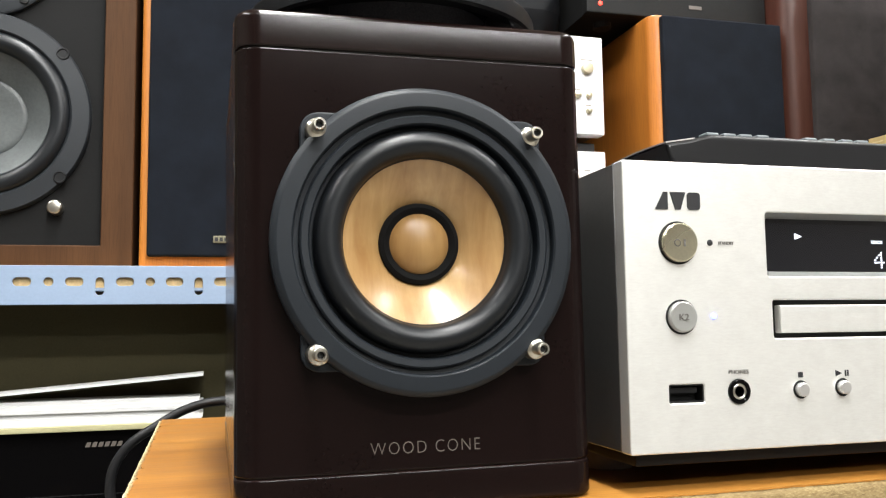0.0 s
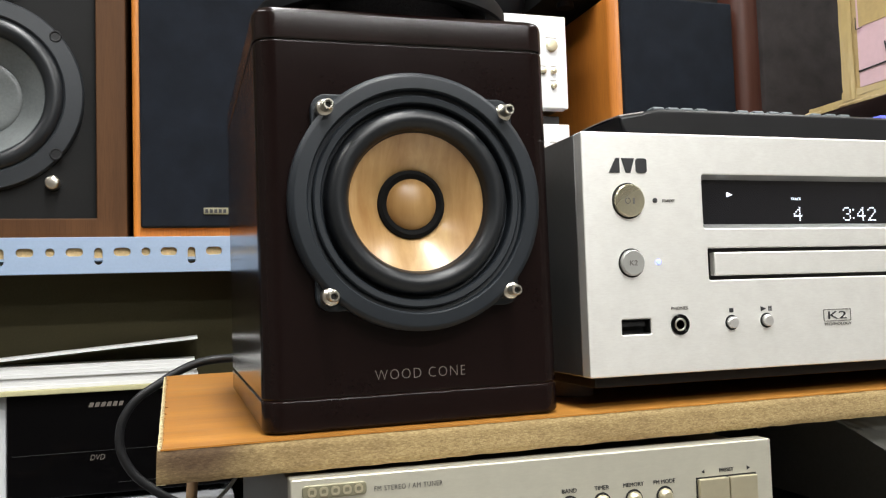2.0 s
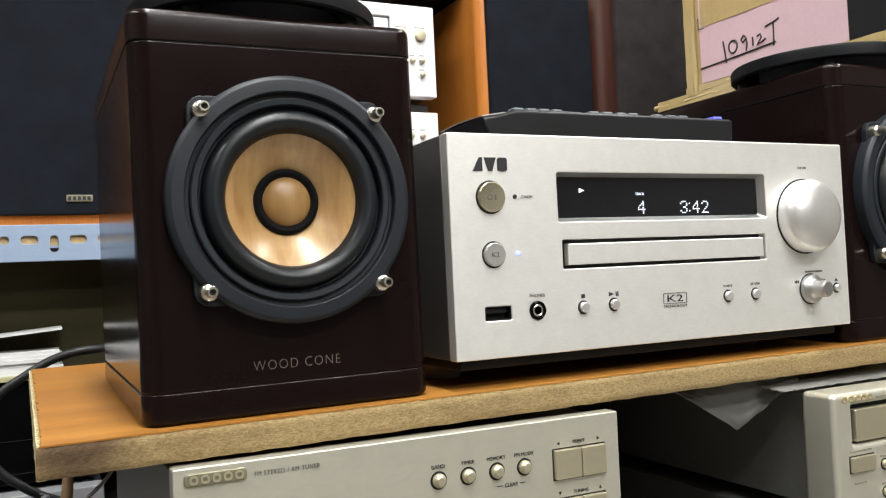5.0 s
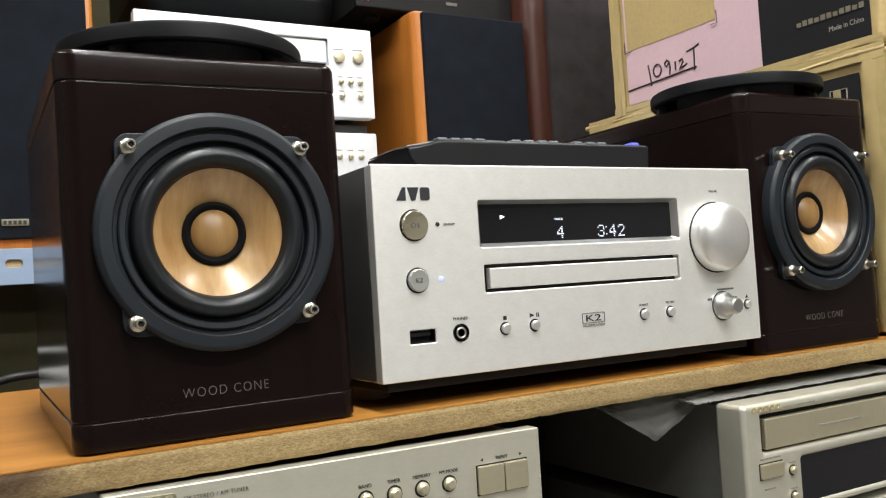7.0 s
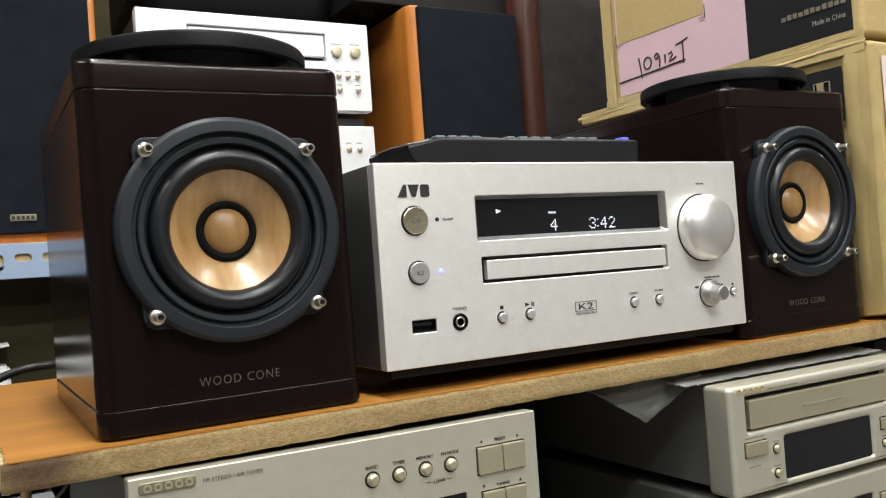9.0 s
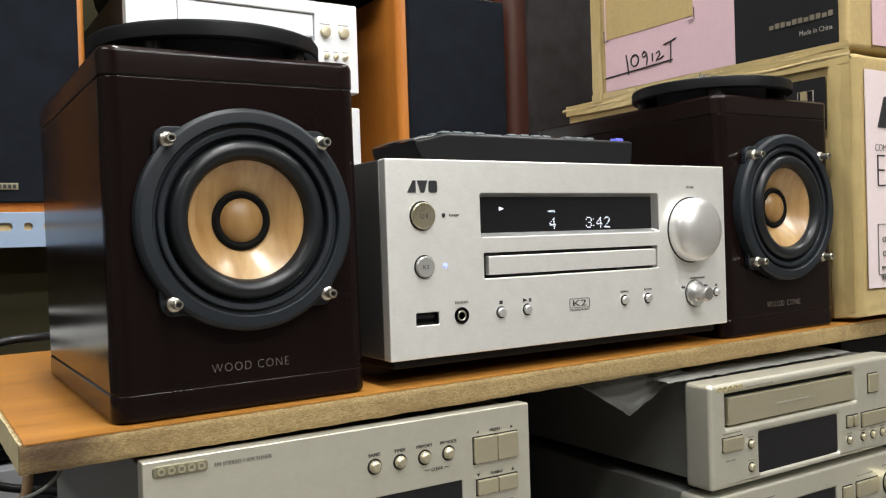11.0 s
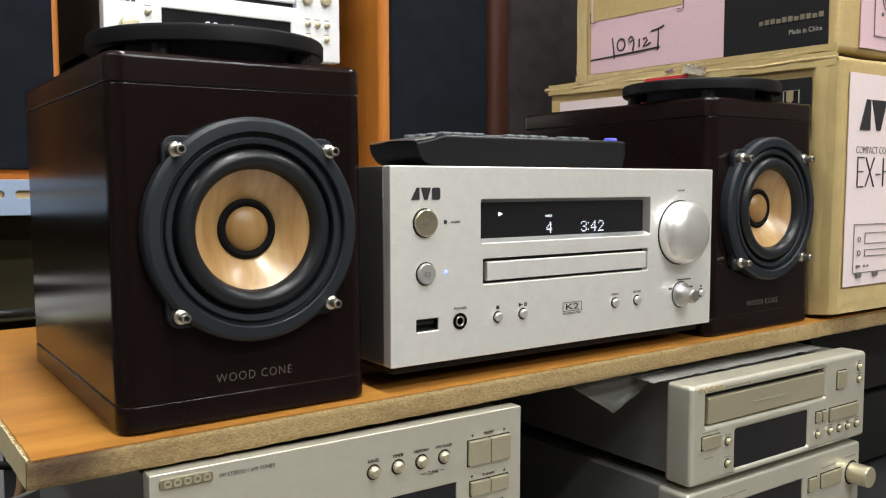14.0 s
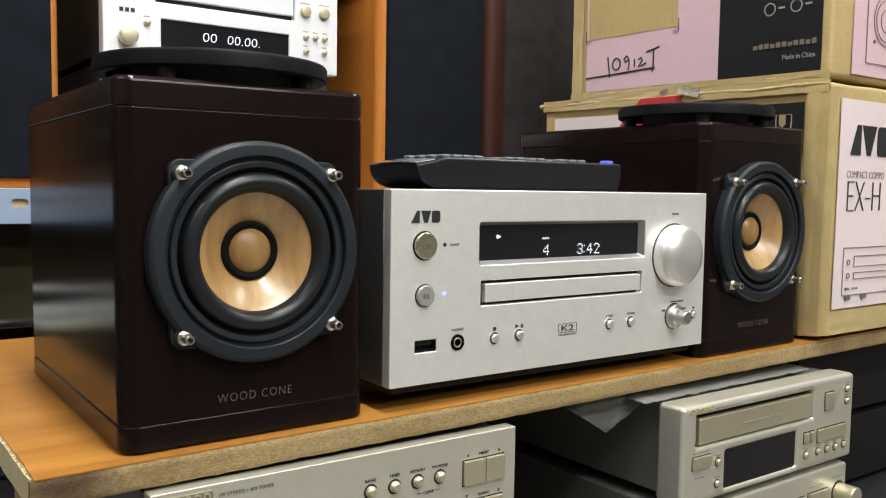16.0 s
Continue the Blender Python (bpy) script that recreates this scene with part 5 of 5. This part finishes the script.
def crumple(y, z, wy, wz, seed, parent, tilt=0.0):
    """A loose, creased end of clear tape standing off the card."""
    def at(u, v):
        q = Vector((u * 3.1 + seed, v * 2.3, seed))
        fold = 0.0050 * (1 - v) ** 2 * (1 - 0.5 * u) + abs(noise.noise(q * 2.0)) * 0.0012
        edge = 0.0022 * noise.noise(Vector((u * 6, seed, 3))) * v
        return (SX - 0.0016 - fold, y + wy * (0.5 - u) + 0.003 * noise.noise(q * 2.0), z + wz * v + tilt * u + edge)
    part("tape_end", grid_sheet(34, 18, at, 0.0002), TAPE_PALE, parent, "crumpled loose end of clear tape")


crumple(0.3900, 1.2060, 0.022, 0.0085, 2.0, up, -0.005)
part("tape", grid_sheet(8, 40, lambda u, v: (SX - 0.0022 + 0.0040 * u * u + 0.0008 * noise.noise(Vector((u * 3, v * 9, 14))), YL + 0.0180 * (1 - u) - 0.0032 * u, BT + 0.0015 + 0.1985 * v), 0.0003), TAPE, low, "clear tape folded round the upright edge")


def rolled_edge(z, r, y0, y1, seed, parent):
    """A worn, softened card edge under layers of tape."""
    def at(u, v):
        y = y0 + (y1 - y0) * u
        a = radians(100 + 200 * v)
        k = r * (1 + 0.18 * noise.noise(Vector((u * 13, seed, v))) + 0.22 * noise.noise(Vector((u * 90, seed, v * 3))))
        dz = 0.0010 * noise.noise(Vector((u * 7, seed, 5)))
        return (SX + 0.0006 + 1.1 * k * math.cos(a), y, z + dz + k * math.sin(a))
    part("worn_edge", grid_sheet(150, 7, at, 0.0003), CARD_WORN, parent, "softened worn card edge under clear tape")


rolled_edge(1.2046, 0.0024, 0.2615, 0.5830, 3.0, low)
rolled_edge(1.2120, 0.0020, 0.2640, 0.5340, 9.0, up)


def settle(ob):
    """Slumped card: the top sinks towards the front, the lower front edge is bent up."""
    for ch in ob.children_recursive:
        if ch.type != "MESH":
            continue
        off = ob.location + ch.location
        for v in ch.data.vertices:
            p = v.co + off
            w = min(1.0, max(0.0, (p.z - BT) / 0.2047))
            f = min(1.0, max(0.0, 1 - (p.y - 0.26) / 0.317))
            worn = max(0.0, 1 - (p.y - 0.26) / 0.03) * max(0.0, 1 - (p.z - BT) / 0.02)
            v.co.z += (1 - w) * 0.0032 - 0.0035 * f * w + 0.0036 * worn
            v.co.x -= 0.0028 * w + 0.0040 * (1 - w)


settle(low)
settle(up)


# ---- things on the rear rack ----
RZ = 1.1125


def three_way_speaker():
    x0, x1, yf, z1 = -0.310, -0.0655, 0.748, 1.53
    ob = thing("large_loudspeaker", (-0.19, 0.87, RZ), "walnut cabinet loudspeaker with uncovered grey woofer", "loudspeaker")
    part("cabinet", plate(yf, 0.24, rrect(x0, x1, RZ, z1, 0.001), [rrect(x0 + 0.025, x1 - 0.025, RZ + 0.0175, z1 - 0.02, 0.001)], 0.0012), WALNUT, ob, "walnut veneered frame")
    part("back", box(x0 + 0.02, x1 - 0.02, yf + 0.23, yf + 0.239, RZ + 0.005, z1 - 0.005), WALNUT, ob)
    cx, cz, yb = -0.1865, 1.2395, yf + 0.014
    part("baffle", plate(yb, 0.02, rrect(x0 + 0.0255, x1 - 0.0255, RZ + 0.018, z1 - 0.0205), [disc(cx, cz, 0.071, 48), disc(cx, 1.381, 0.044, 48)]), BAFFLE, ob, "black baffle")
    w = part("woofer", lathe([(0.0855, 0), (0.0855, 0.004), (0.0840, 0.006), (0.0710, 0.0075), (0.0690, 0.0060), (0.0680, 0.0030)], cx, yb, cz, 72), FRAME_BLACK_GREY, ob, "grey-black woofer frame")
    part("surround", lathe([(0.0700, 0.002)] + [(0.0615 + 0.0080 * math.cos(math.pi * k / 10), 0.003 + 0.0075 * math.sin(math.pi * k / 10)) for k in range(11)] + [(0.0525, 0.0)], cx, yb, cz, 64), RUBBER, w, "black roll surround", 60)
    part("cone", lathe([(0.0537, 0.003), (0.040, -0.008), (0.028, -0.018)], cx, yb, cz, 64), PAPER_CONE, w, "grey cone", 60)
    part("dust_cap", lathe([(0.0335, -0.0140), (0.0325, -0.0128), (0.029, -0.0122), (0.020, -0.0128), (0.010, -0.0138), (0, -0.0142)], cx, yb, cz, 48), PAPER_CONE, w, "domed grey cap", 60)
    for a in (40, 140, 220, 320):
        part("screw", lathe([(0.0054, 0.0064), (0.0048, 0.0074), (0.0040, 0.0074), (0.0036, 0.0066), (0, 0.0066)], cx + 0.0815 * math.cos(radians(a)), yb, cz + 0.0815 * math.sin(radians(a)), 20), PLASTIC_BLACK, w)
    part("midrange", lathe([(0.060, 0), (0.060, 0.004), (0.0580, 0.0055), (0.045, 0.006), (0.043, 0.002), (0.03, -0.006), (0, -0.012)], cx, yb, 1.3810, 64), FRAME_BLACK_GREY, ob, "grey-black midrange driver")
    for a in (-55, 235):
        part("screw", knob(cx + 0.0545 * math.cos(radians(a)), yb - 0.0050, 1.381 + 0.0545 * math.sin(radians(a)), 0.0040, 0.0016, 16), PLASTIC_BLACK, ob)
    for sx in (-1, 1):
        part("grille_stud", knob(cx + sx * 0.0595, yb, 1.1620, 0.0062, 0.0100, 24, 0.002), NICKEL, ob, "brass grille stud")


FRAME_BLACK_GREY = surface("cast_grey_frame", (0.022, 0.025, 0.029), 0.55, vary=0.12, grain=900, spec=0.3)
three_way_speaker()


def cloth_speaker(name, x0, x1, yf, y1, z1, side, cloth, label, lip, badge_x=None, r=0.004, left_lip=None):
    ob = thing(name, ((x0 + x1) / 2, (yf + y1) / 2, RZ), label, "loudspeaker")
    part("cabinet", loft([(RZ, 0.0008), (RZ + 0.001, 0), (z1 - 0.004, 0), (z1 - 0.001, 0.001), (z1, 0.004)], (x0 + x1) / 2, (yf + y1) / 2, (x1 - x0) / 2, (y1 - yf) / 2, r), side, ob, "veneered cabinet", 35)
    gr = part("grille", box(x0 + (left_lip or lip), x1 - lip, yf - 0.006, yf + 0.004, RZ + 0.0085, z1 - lip * 0.7, 0.0022, 3), cloth, ob, "cloth-covered grille")
    if badge_x is not None:
        part("badge", box(badge_x, badge_x + 0.0215, yf - 0.0072, yf - 0.0055, 1.1325, 1.1385, 0.0006), BADGE_OLIVE, gr, "small brass badge")
        for k in range(5):
            part("badge_shape", box(badge_x + 0.0014 + 0.0039 * k, badge_x + 0.0040 + 0.0039 * k, yf - 0.0076, yf - 0.007, 1.1338, 1.1371), INK, gr)
    return ob


cloth_speaker("tall_loudspeaker", -0.0605, 0.0820, 0.7460, 0.98, 1.47, CHERRY, CLOTH_BLUE, "cherry wood loudspeaker with dark blue cloth grille", 0.0066, -0.0008)
cloth_speaker("cherry_loudspeaker", 0.3955, 0.5390, 0.7050, 0.93, 1.3530, CHERRY, CLOTH_BLUE, "cherry wood loudspeaker with dark cloth beside silver units", 0.0040, None, 0.010, 0.0098)
brown = cloth_speaker("floor_loudspeaker", 0.5415, 0.830, 0.7000, 0.98, 1.62, MAHOGANY, CLOTH_GREY, "large mahogany loudspeaker with grey-brown cloth", 0.0255, None, 0.016)


def silver_cd_unit():
    yf, x0, x1, z0, z1 = 0.7110, 0.1120, 0.3486, 1.2300, 1.3270
    ob = thing("cd_player", (0.228, 0.83, z0), "pale silver CD player with lit display on a stack", "CD player")
    part("case", box(x0 + 0.002, x1 - 0.002, yf + 0.012, 0.96, z0 + 0.006, z1 - 0.001, 0.001), CASE_DARK, ob)
    win, slot = rrect(0.1640, 0.2935, 1.2385, 1.2705, 0.001), rrect(0.1590, 0.3000, 1.2855, 1.3140, 0.001)
    part("front_panel", plate(yf, 0.014, rrect(x0, x1, z0 + 0.004, z1, 0.0015), [win, slot], 0.0012), PALE_SILVER, ob, "pale silver front")
    part("display_window", box(0.163, 0.2945, yf + 0.002, yf + 0.005, 1.2375, 1.2715), WINDOW, ob, "dark display window")
    part("digits", words("00", 0.2045, yf + 0.0018, 1.2545, 0.0135, 0.0082, thin=0.022, shear=0.08), DIGITS_DIM, ob, "glowing pale digits")
    part("digits", words("00.00.", 0.2290, yf + 0.0018, 1.2545, 0.0330, 0.0082, thin=0.022, shear=0.08), DIGITS_DIM, ob, "glowing pale digits")
    part("disc_tray", box(0.1600, 0.2990, yf + 0.002, yf + 0.008, 1.2905, 1.3130, 0.001), PALE_SILVER, ob, "closed tray")
    part("tray_shadow", box(0.1585, 0.3005, yf + 0.009, yf + 0.011, 1.2850, 1.3145), CASE_DARK, ob)
    part("knob", knob(0.1330, yf, 1.2510, 0.0082, 0.010, 32, 0.0015), SILVER_BUTTON, ob)
    for bx, bz, r in ((0.3112, 1.2960, 0.0058), (0.3322, 1.2965, 0.0058), (0.3118, 1.2708, 0.0028), (0.3225, 1.2708, 0.0028), (0.3332, 1.2710, 0.0028), (0.3122, 1.2562, 0.0028), (0.3328, 1.2565, 0.0028), (0.1510, 1.2655, 0.0030)):
        part("button", knob(bx, yf, bz, r, 0.004, 24, 0.001), SILVER_BUTTON, ob)
        print_line(bx - r, bz + r + 0.002, yf, 2 * r, ob, 0.0008)
    for bx in (0.1265, 0.1315, 0.1365):
        part("mark", box(bx, bx + 0.0036, yf - 0.0004, yf + 0.0004, 1.2730, 1.2768), INK, ob)
    for bx in (0.13, 0.325):
        for by in (0.74, 0.93):
            part("foot", lathe_up(bx, by, z0 - 0.0, 0.010, 0.0065), PLASTIC_BLACK, ob)
    ob2 = thing("silver_amplifier", (0.228, 0.83, RZ), "pale silver amplifier below the CD player", "amplifier")
    part("case", box(x0 + 0.002, x1 - 0.002, yf + 0.012, 0.96, RZ + 0.006, 1.2165, 0.001), CASE_DARK, ob2)
    part("top_plate", box(x0 + 0.003, x1 - 0.003, yf + 0.016, 0.955, 1.2165, 1.2300, 0.001), CASE_DARK, ob2)
    part("front_panel", plate(yf, 0.014, rrect(x0, x1, RZ + 0.004, 1.2185, 0.0015), [], 0.0012), PALE_SILVER, ob2, "pale silver front")
    for bx in (0.306, 0.318, 0.33):
        part("button", knob(bx, yf, 1.194, 0.0028, 0.003, 20, 0.0008), SILVER_BUTTON, ob2)
        print_line(bx - 0.003, 1.200, yf, 0.006, ob2, 0.0008)
    part("volume_knob", knob(0.150, yf, 1.165, 0.018, 0.016, 48, 0.002), SILVER_BUTTON, ob2)
    for bx in (0.13, 0.325):
        for by in (0.74, 0.93):
            part("foot", lathe_up(bx, by, RZ, 0.010, 0.0065), PLASTIC_BLACK, ob2)


PALE_SILVER = surface("pale_silver_paint", (0.80, 0.82, 0.84), 0.38, 0.15, vary=0.03, bump=0.03)
silver_cd_unit()
dome = thing("black_subwoofer", (0.228, 0.87, 1.3262), "black rounded loudspeaker on the CD player", "loudspeaker")
part("lower_shell", loft([(1.3262, 0.045), (1.3270, 0.036), (1.3300, 0.026), (1.3360, 0.016), (1.345, 0.008), (1.358, 0.002), (1.3690, 0)], 0.232, 0.865, 0.106, 0.105, 0.03, 8), SHELL_BLACK, dome, "", 60)
part("upper_shell", loft([(1.3692, 0), (1.50, 0), (1.51, 0.006)], 0.232, 0.865, 0.106, 0.105, 0.03, 8), SHELL_BLACK, dome, "", 60)
top_unit = black_unit("black_unit", 0.3420, 0.5400, 0.728, 0.93, 1.3532, 1.405, "black audio unit with a red lamp on the cherry loudspeaker")
part("red_lamp", knob(0.3561, 0.728, 1.3677, 0.0022, 0.0008, 16, 0.0003), LED_RED, top_unit, "lit red indicator")
part("lettering_bar", box(0.452, 0.466, 0.7274, 0.729, 1.3700, 1.3735), INK_GREY, top_unit)


# ---- lower part of the rear rack ----
def dvd_player():
    ob = thing("dvd_player", (0.05, 0.87, 0.8870), "black DVD player under a stack of papers", "DVD player")
    part("case", box(-0.162, 0.020, 0.763, 0.98, 0.8930, 0.9795, 0.001), CASE_DARK, ob)
    part("front_panel", box(-0.1625, 0.0205, 0.7500, 0.763, 0.8920, 0.9800, 0.0015), PLASTIC_GLOSS, ob, "gloss black front")
    part("tray_line", box(-0.158, 0.018, 0.7496, 0.7504, 0.9290, 0.9294), CASE_DARK, ob)
    part("tray_line", box(-0.075, 0.018, 0.7496, 0.7504, 0.9010, 0.9014), CASE_DARK, ob)
    for k in range(6):
        part("badge_shape", plate(0.7494, 0.0008, [(-0.0985 + 0.0048 * k, 0.9668), (-0.0951 + 0.0048 * k, 0.9668), (-0.0938 + 0.0048 * k, 0.9706), (-0.0970 + 0.0048 * k, 0.9706)]), INK_PALE, ob)
    part("lettering", words("DVD", -0.0975, 0.7499, 0.9215, 0.0120, 0.0046, shear=0.25), INK_PALE, ob, "pale printed letters")
    for fx in (-0.13, 0.0):
        for fy in (0.78, 0.95):
            part("foot", lathe_up(fx, fy, 0.8870, 0.010, 0.0066), PLASTIC_BLACK, ob)


dvd_player()
silver_low = thing("silver_unit", (0.05, 0.87, 0.82), "silver unit below the DVD player", "audio unit")
part("case", box(-0.16, 0.0205, 0.752, 0.98, 0.826, 0.8868, 0.001), CASE_GREY, silver_low)
part("front_panel", box(-0.1605, 0.0210, 0.7300, 0.752, 0.824, 0.8868, 0.002), CASE_SILVER, silver_low, "silver front panel")
for fx in (-0.13, 0.0):
    for fy in (0.78, 0.95):
        part("foot", lathe_up(fx, fy, 0.82, 0.010, 0.0066), PLASTIC_BLACK, silver_low)
beside = thing("grey_unit", (-0.20, 0.86, 0.82), "pale grey unit standing beside the DVD player", "audio unit")
part("case", box(-0.30, -0.1720, 0.755, 0.96, 0.82, 0.9795, 0.002), CASE_GREY, beside)
part("side_trim", box(-0.1718, -0.1640, 0.7600, 0.95, 0.8885, 0.9795, 0.002), PALE_SILVER, beside)



def papers():
    solo("folder", box(-0.30, -0.0085, 0.744, 0.786, 0.9800, 0.9845, 0.0008), FOLDER, "pale yellow cardboard folder under papers", "folder", (-0.15, 0.85, 0.98))
    ob = thing("paper_stack", (-0.15, 0.85, 0.9845), "stack of white papers on the DVD player", "papers")
    z = 0.9846
    for k in range(6):
        dz = 0.0033
        e = 0.0015 * math.sin(k * 2.1)
        part("sheaf", box(-0.30, -0.0088 + e, 0.7465 + 0.001 * (k % 3), 0.785, z, z + dz - 0.00005, 0.00015, 1), PAPER, ob)
        z += dz

    def sheet(u, v):
        return (-0.30 + 0.2925 * u, 0.744 + 0.04 * v, z + 0.0012 + 0.0172 * max(0, (u - 0.25) / 0.75) ** 0.85 - 0.002 * (u * (1 - u)) * 2 + 0.0012 * v)
    solo("booklet", grid_sheet(24, 4, sheet, 0.0011), PAPER, "thin booklet lying bent on the paper stack", "booklet", (-0.15, 0.85, z))


papers()
solo("hardboard_sheet", box(-0.60, 0.34, 0.790, 0.796, 0.9798, 1.0832), OLIVE, "dark olive hardboard sheet standing behind the papers", "hardboard", (-0.1, 0.793, 0.98))
solo("speaker_cable", cord([(0.060, 0.470, 1.022), (0.050, 0.53, 1.016), (0.020, 0.615, 1.0110), (-0.010, 0.622, 1.0078), (-0.037, 0.622, 0.9945), (-0.058, 0.622, 0.9780), (-0.0655, 0.622, 0.957), (-0.060, 0.622, 0.936), (-0.042, 0.622, 0.917), (-0.015, 0.622, 0.9010), (0.03, 0.61, 0.890), (0.08, 0.60, 0.868)], 0.0033), CABLE, "thick black cable from the loudspeaker hanging behind the board", "cable", (-0.03, 0.6, 0.95))
solo("cable", cord([(-0.085, 0.42, 0.860), (-0.055, 0.380, 0.885), (-0.0300, 0.362, 0.922), (-0.0227, 0.360, 0.9495), (-0.0193, 0.360, 0.9575), (-0.0176, 0.364, 0.970), (-0.0165, 0.372, 0.986)], 0.0026), CABLE_TAN, "tan cable hanging from below the shelf board", "cable", (-0.07, 0.36, 0.86), group="tangled cables")
solo("cable", cord([(-0.095, 0.41, 0.862), (-0.070, 0.375, 0.915), (-0.050, 0.362, 0.945), (-0.0365, 0.358, 0.9522), (-0.0263, 0.357, 0.9552), (-0.0147, 0.357, 0.9578), (-0.0080, 0.358, 0.9615), (0.004, 0.372, 0.972), (0.008, 0.40, 0.984)], 0.0009), CABLE_GREY, "thin pale grey cable hanging from below the shelf board", "cable", (-0.07, 0.36, 0.86), group="tangled cables")
for k in range(5):
    d = 0.004 * k
    solo("cable", cord([(-0.13 + d, 0.40, 0.900 + d), (-0.085 + d, 0.38, 0.925 + d * 0.6), (-0.055, 0.375 + d, 0.930 - d), (-0.030 + d, 0.39, 0.905 - d), (-0.018, 0.41, 0.868)], 0.0013), CABLE_GREY if k % 2 else CABLE, "thin grey cable in a bunch beside the tuner" if k % 2 else "thin black cable in a bunch beside the tuner", "cable", (-0.07, 0.38, 0.87), group="tangled cables")
rng = random.Random(4)
for k in range(26):
    pts = []
    x, y, z = rng.uniform(-0.15, -0.06), rng.uniform(0.45, 0.63), rng.uniform(0.862, 0.900)
    a = rng.uniform(0, 6.28)
    for i in range(7):
        pts.append((x, y, z))
        a += rng.uniform(-1.3, 1.3)
        x = min(-0.028, max(-0.22, x + 0.04 * math.cos(a)))
        y = min(0.64, max(0.42, y + 0.04 * math.sin(a)))
        z = min(0.910, max(0.859, z + rng.uniform(-0.02, 0.022)))
    mat = (CABLE, CABLE, CABLE_GREY, CABLE, CABLE_TAN)[k % 5]
    solo("cable", cord(pts, rng.choice((0.0016, 0.0022, 0.0028))), mat, {"black_cable": "loose black cable in a tangle on the lower shelf", "grey_cable": "loose grey cable in a tangle on the lower shelf", "tan_cable": "loose tan cable in a tangle on the lower shelf"}[mat.name], "cable", (x, y, z), group="tangled cables")
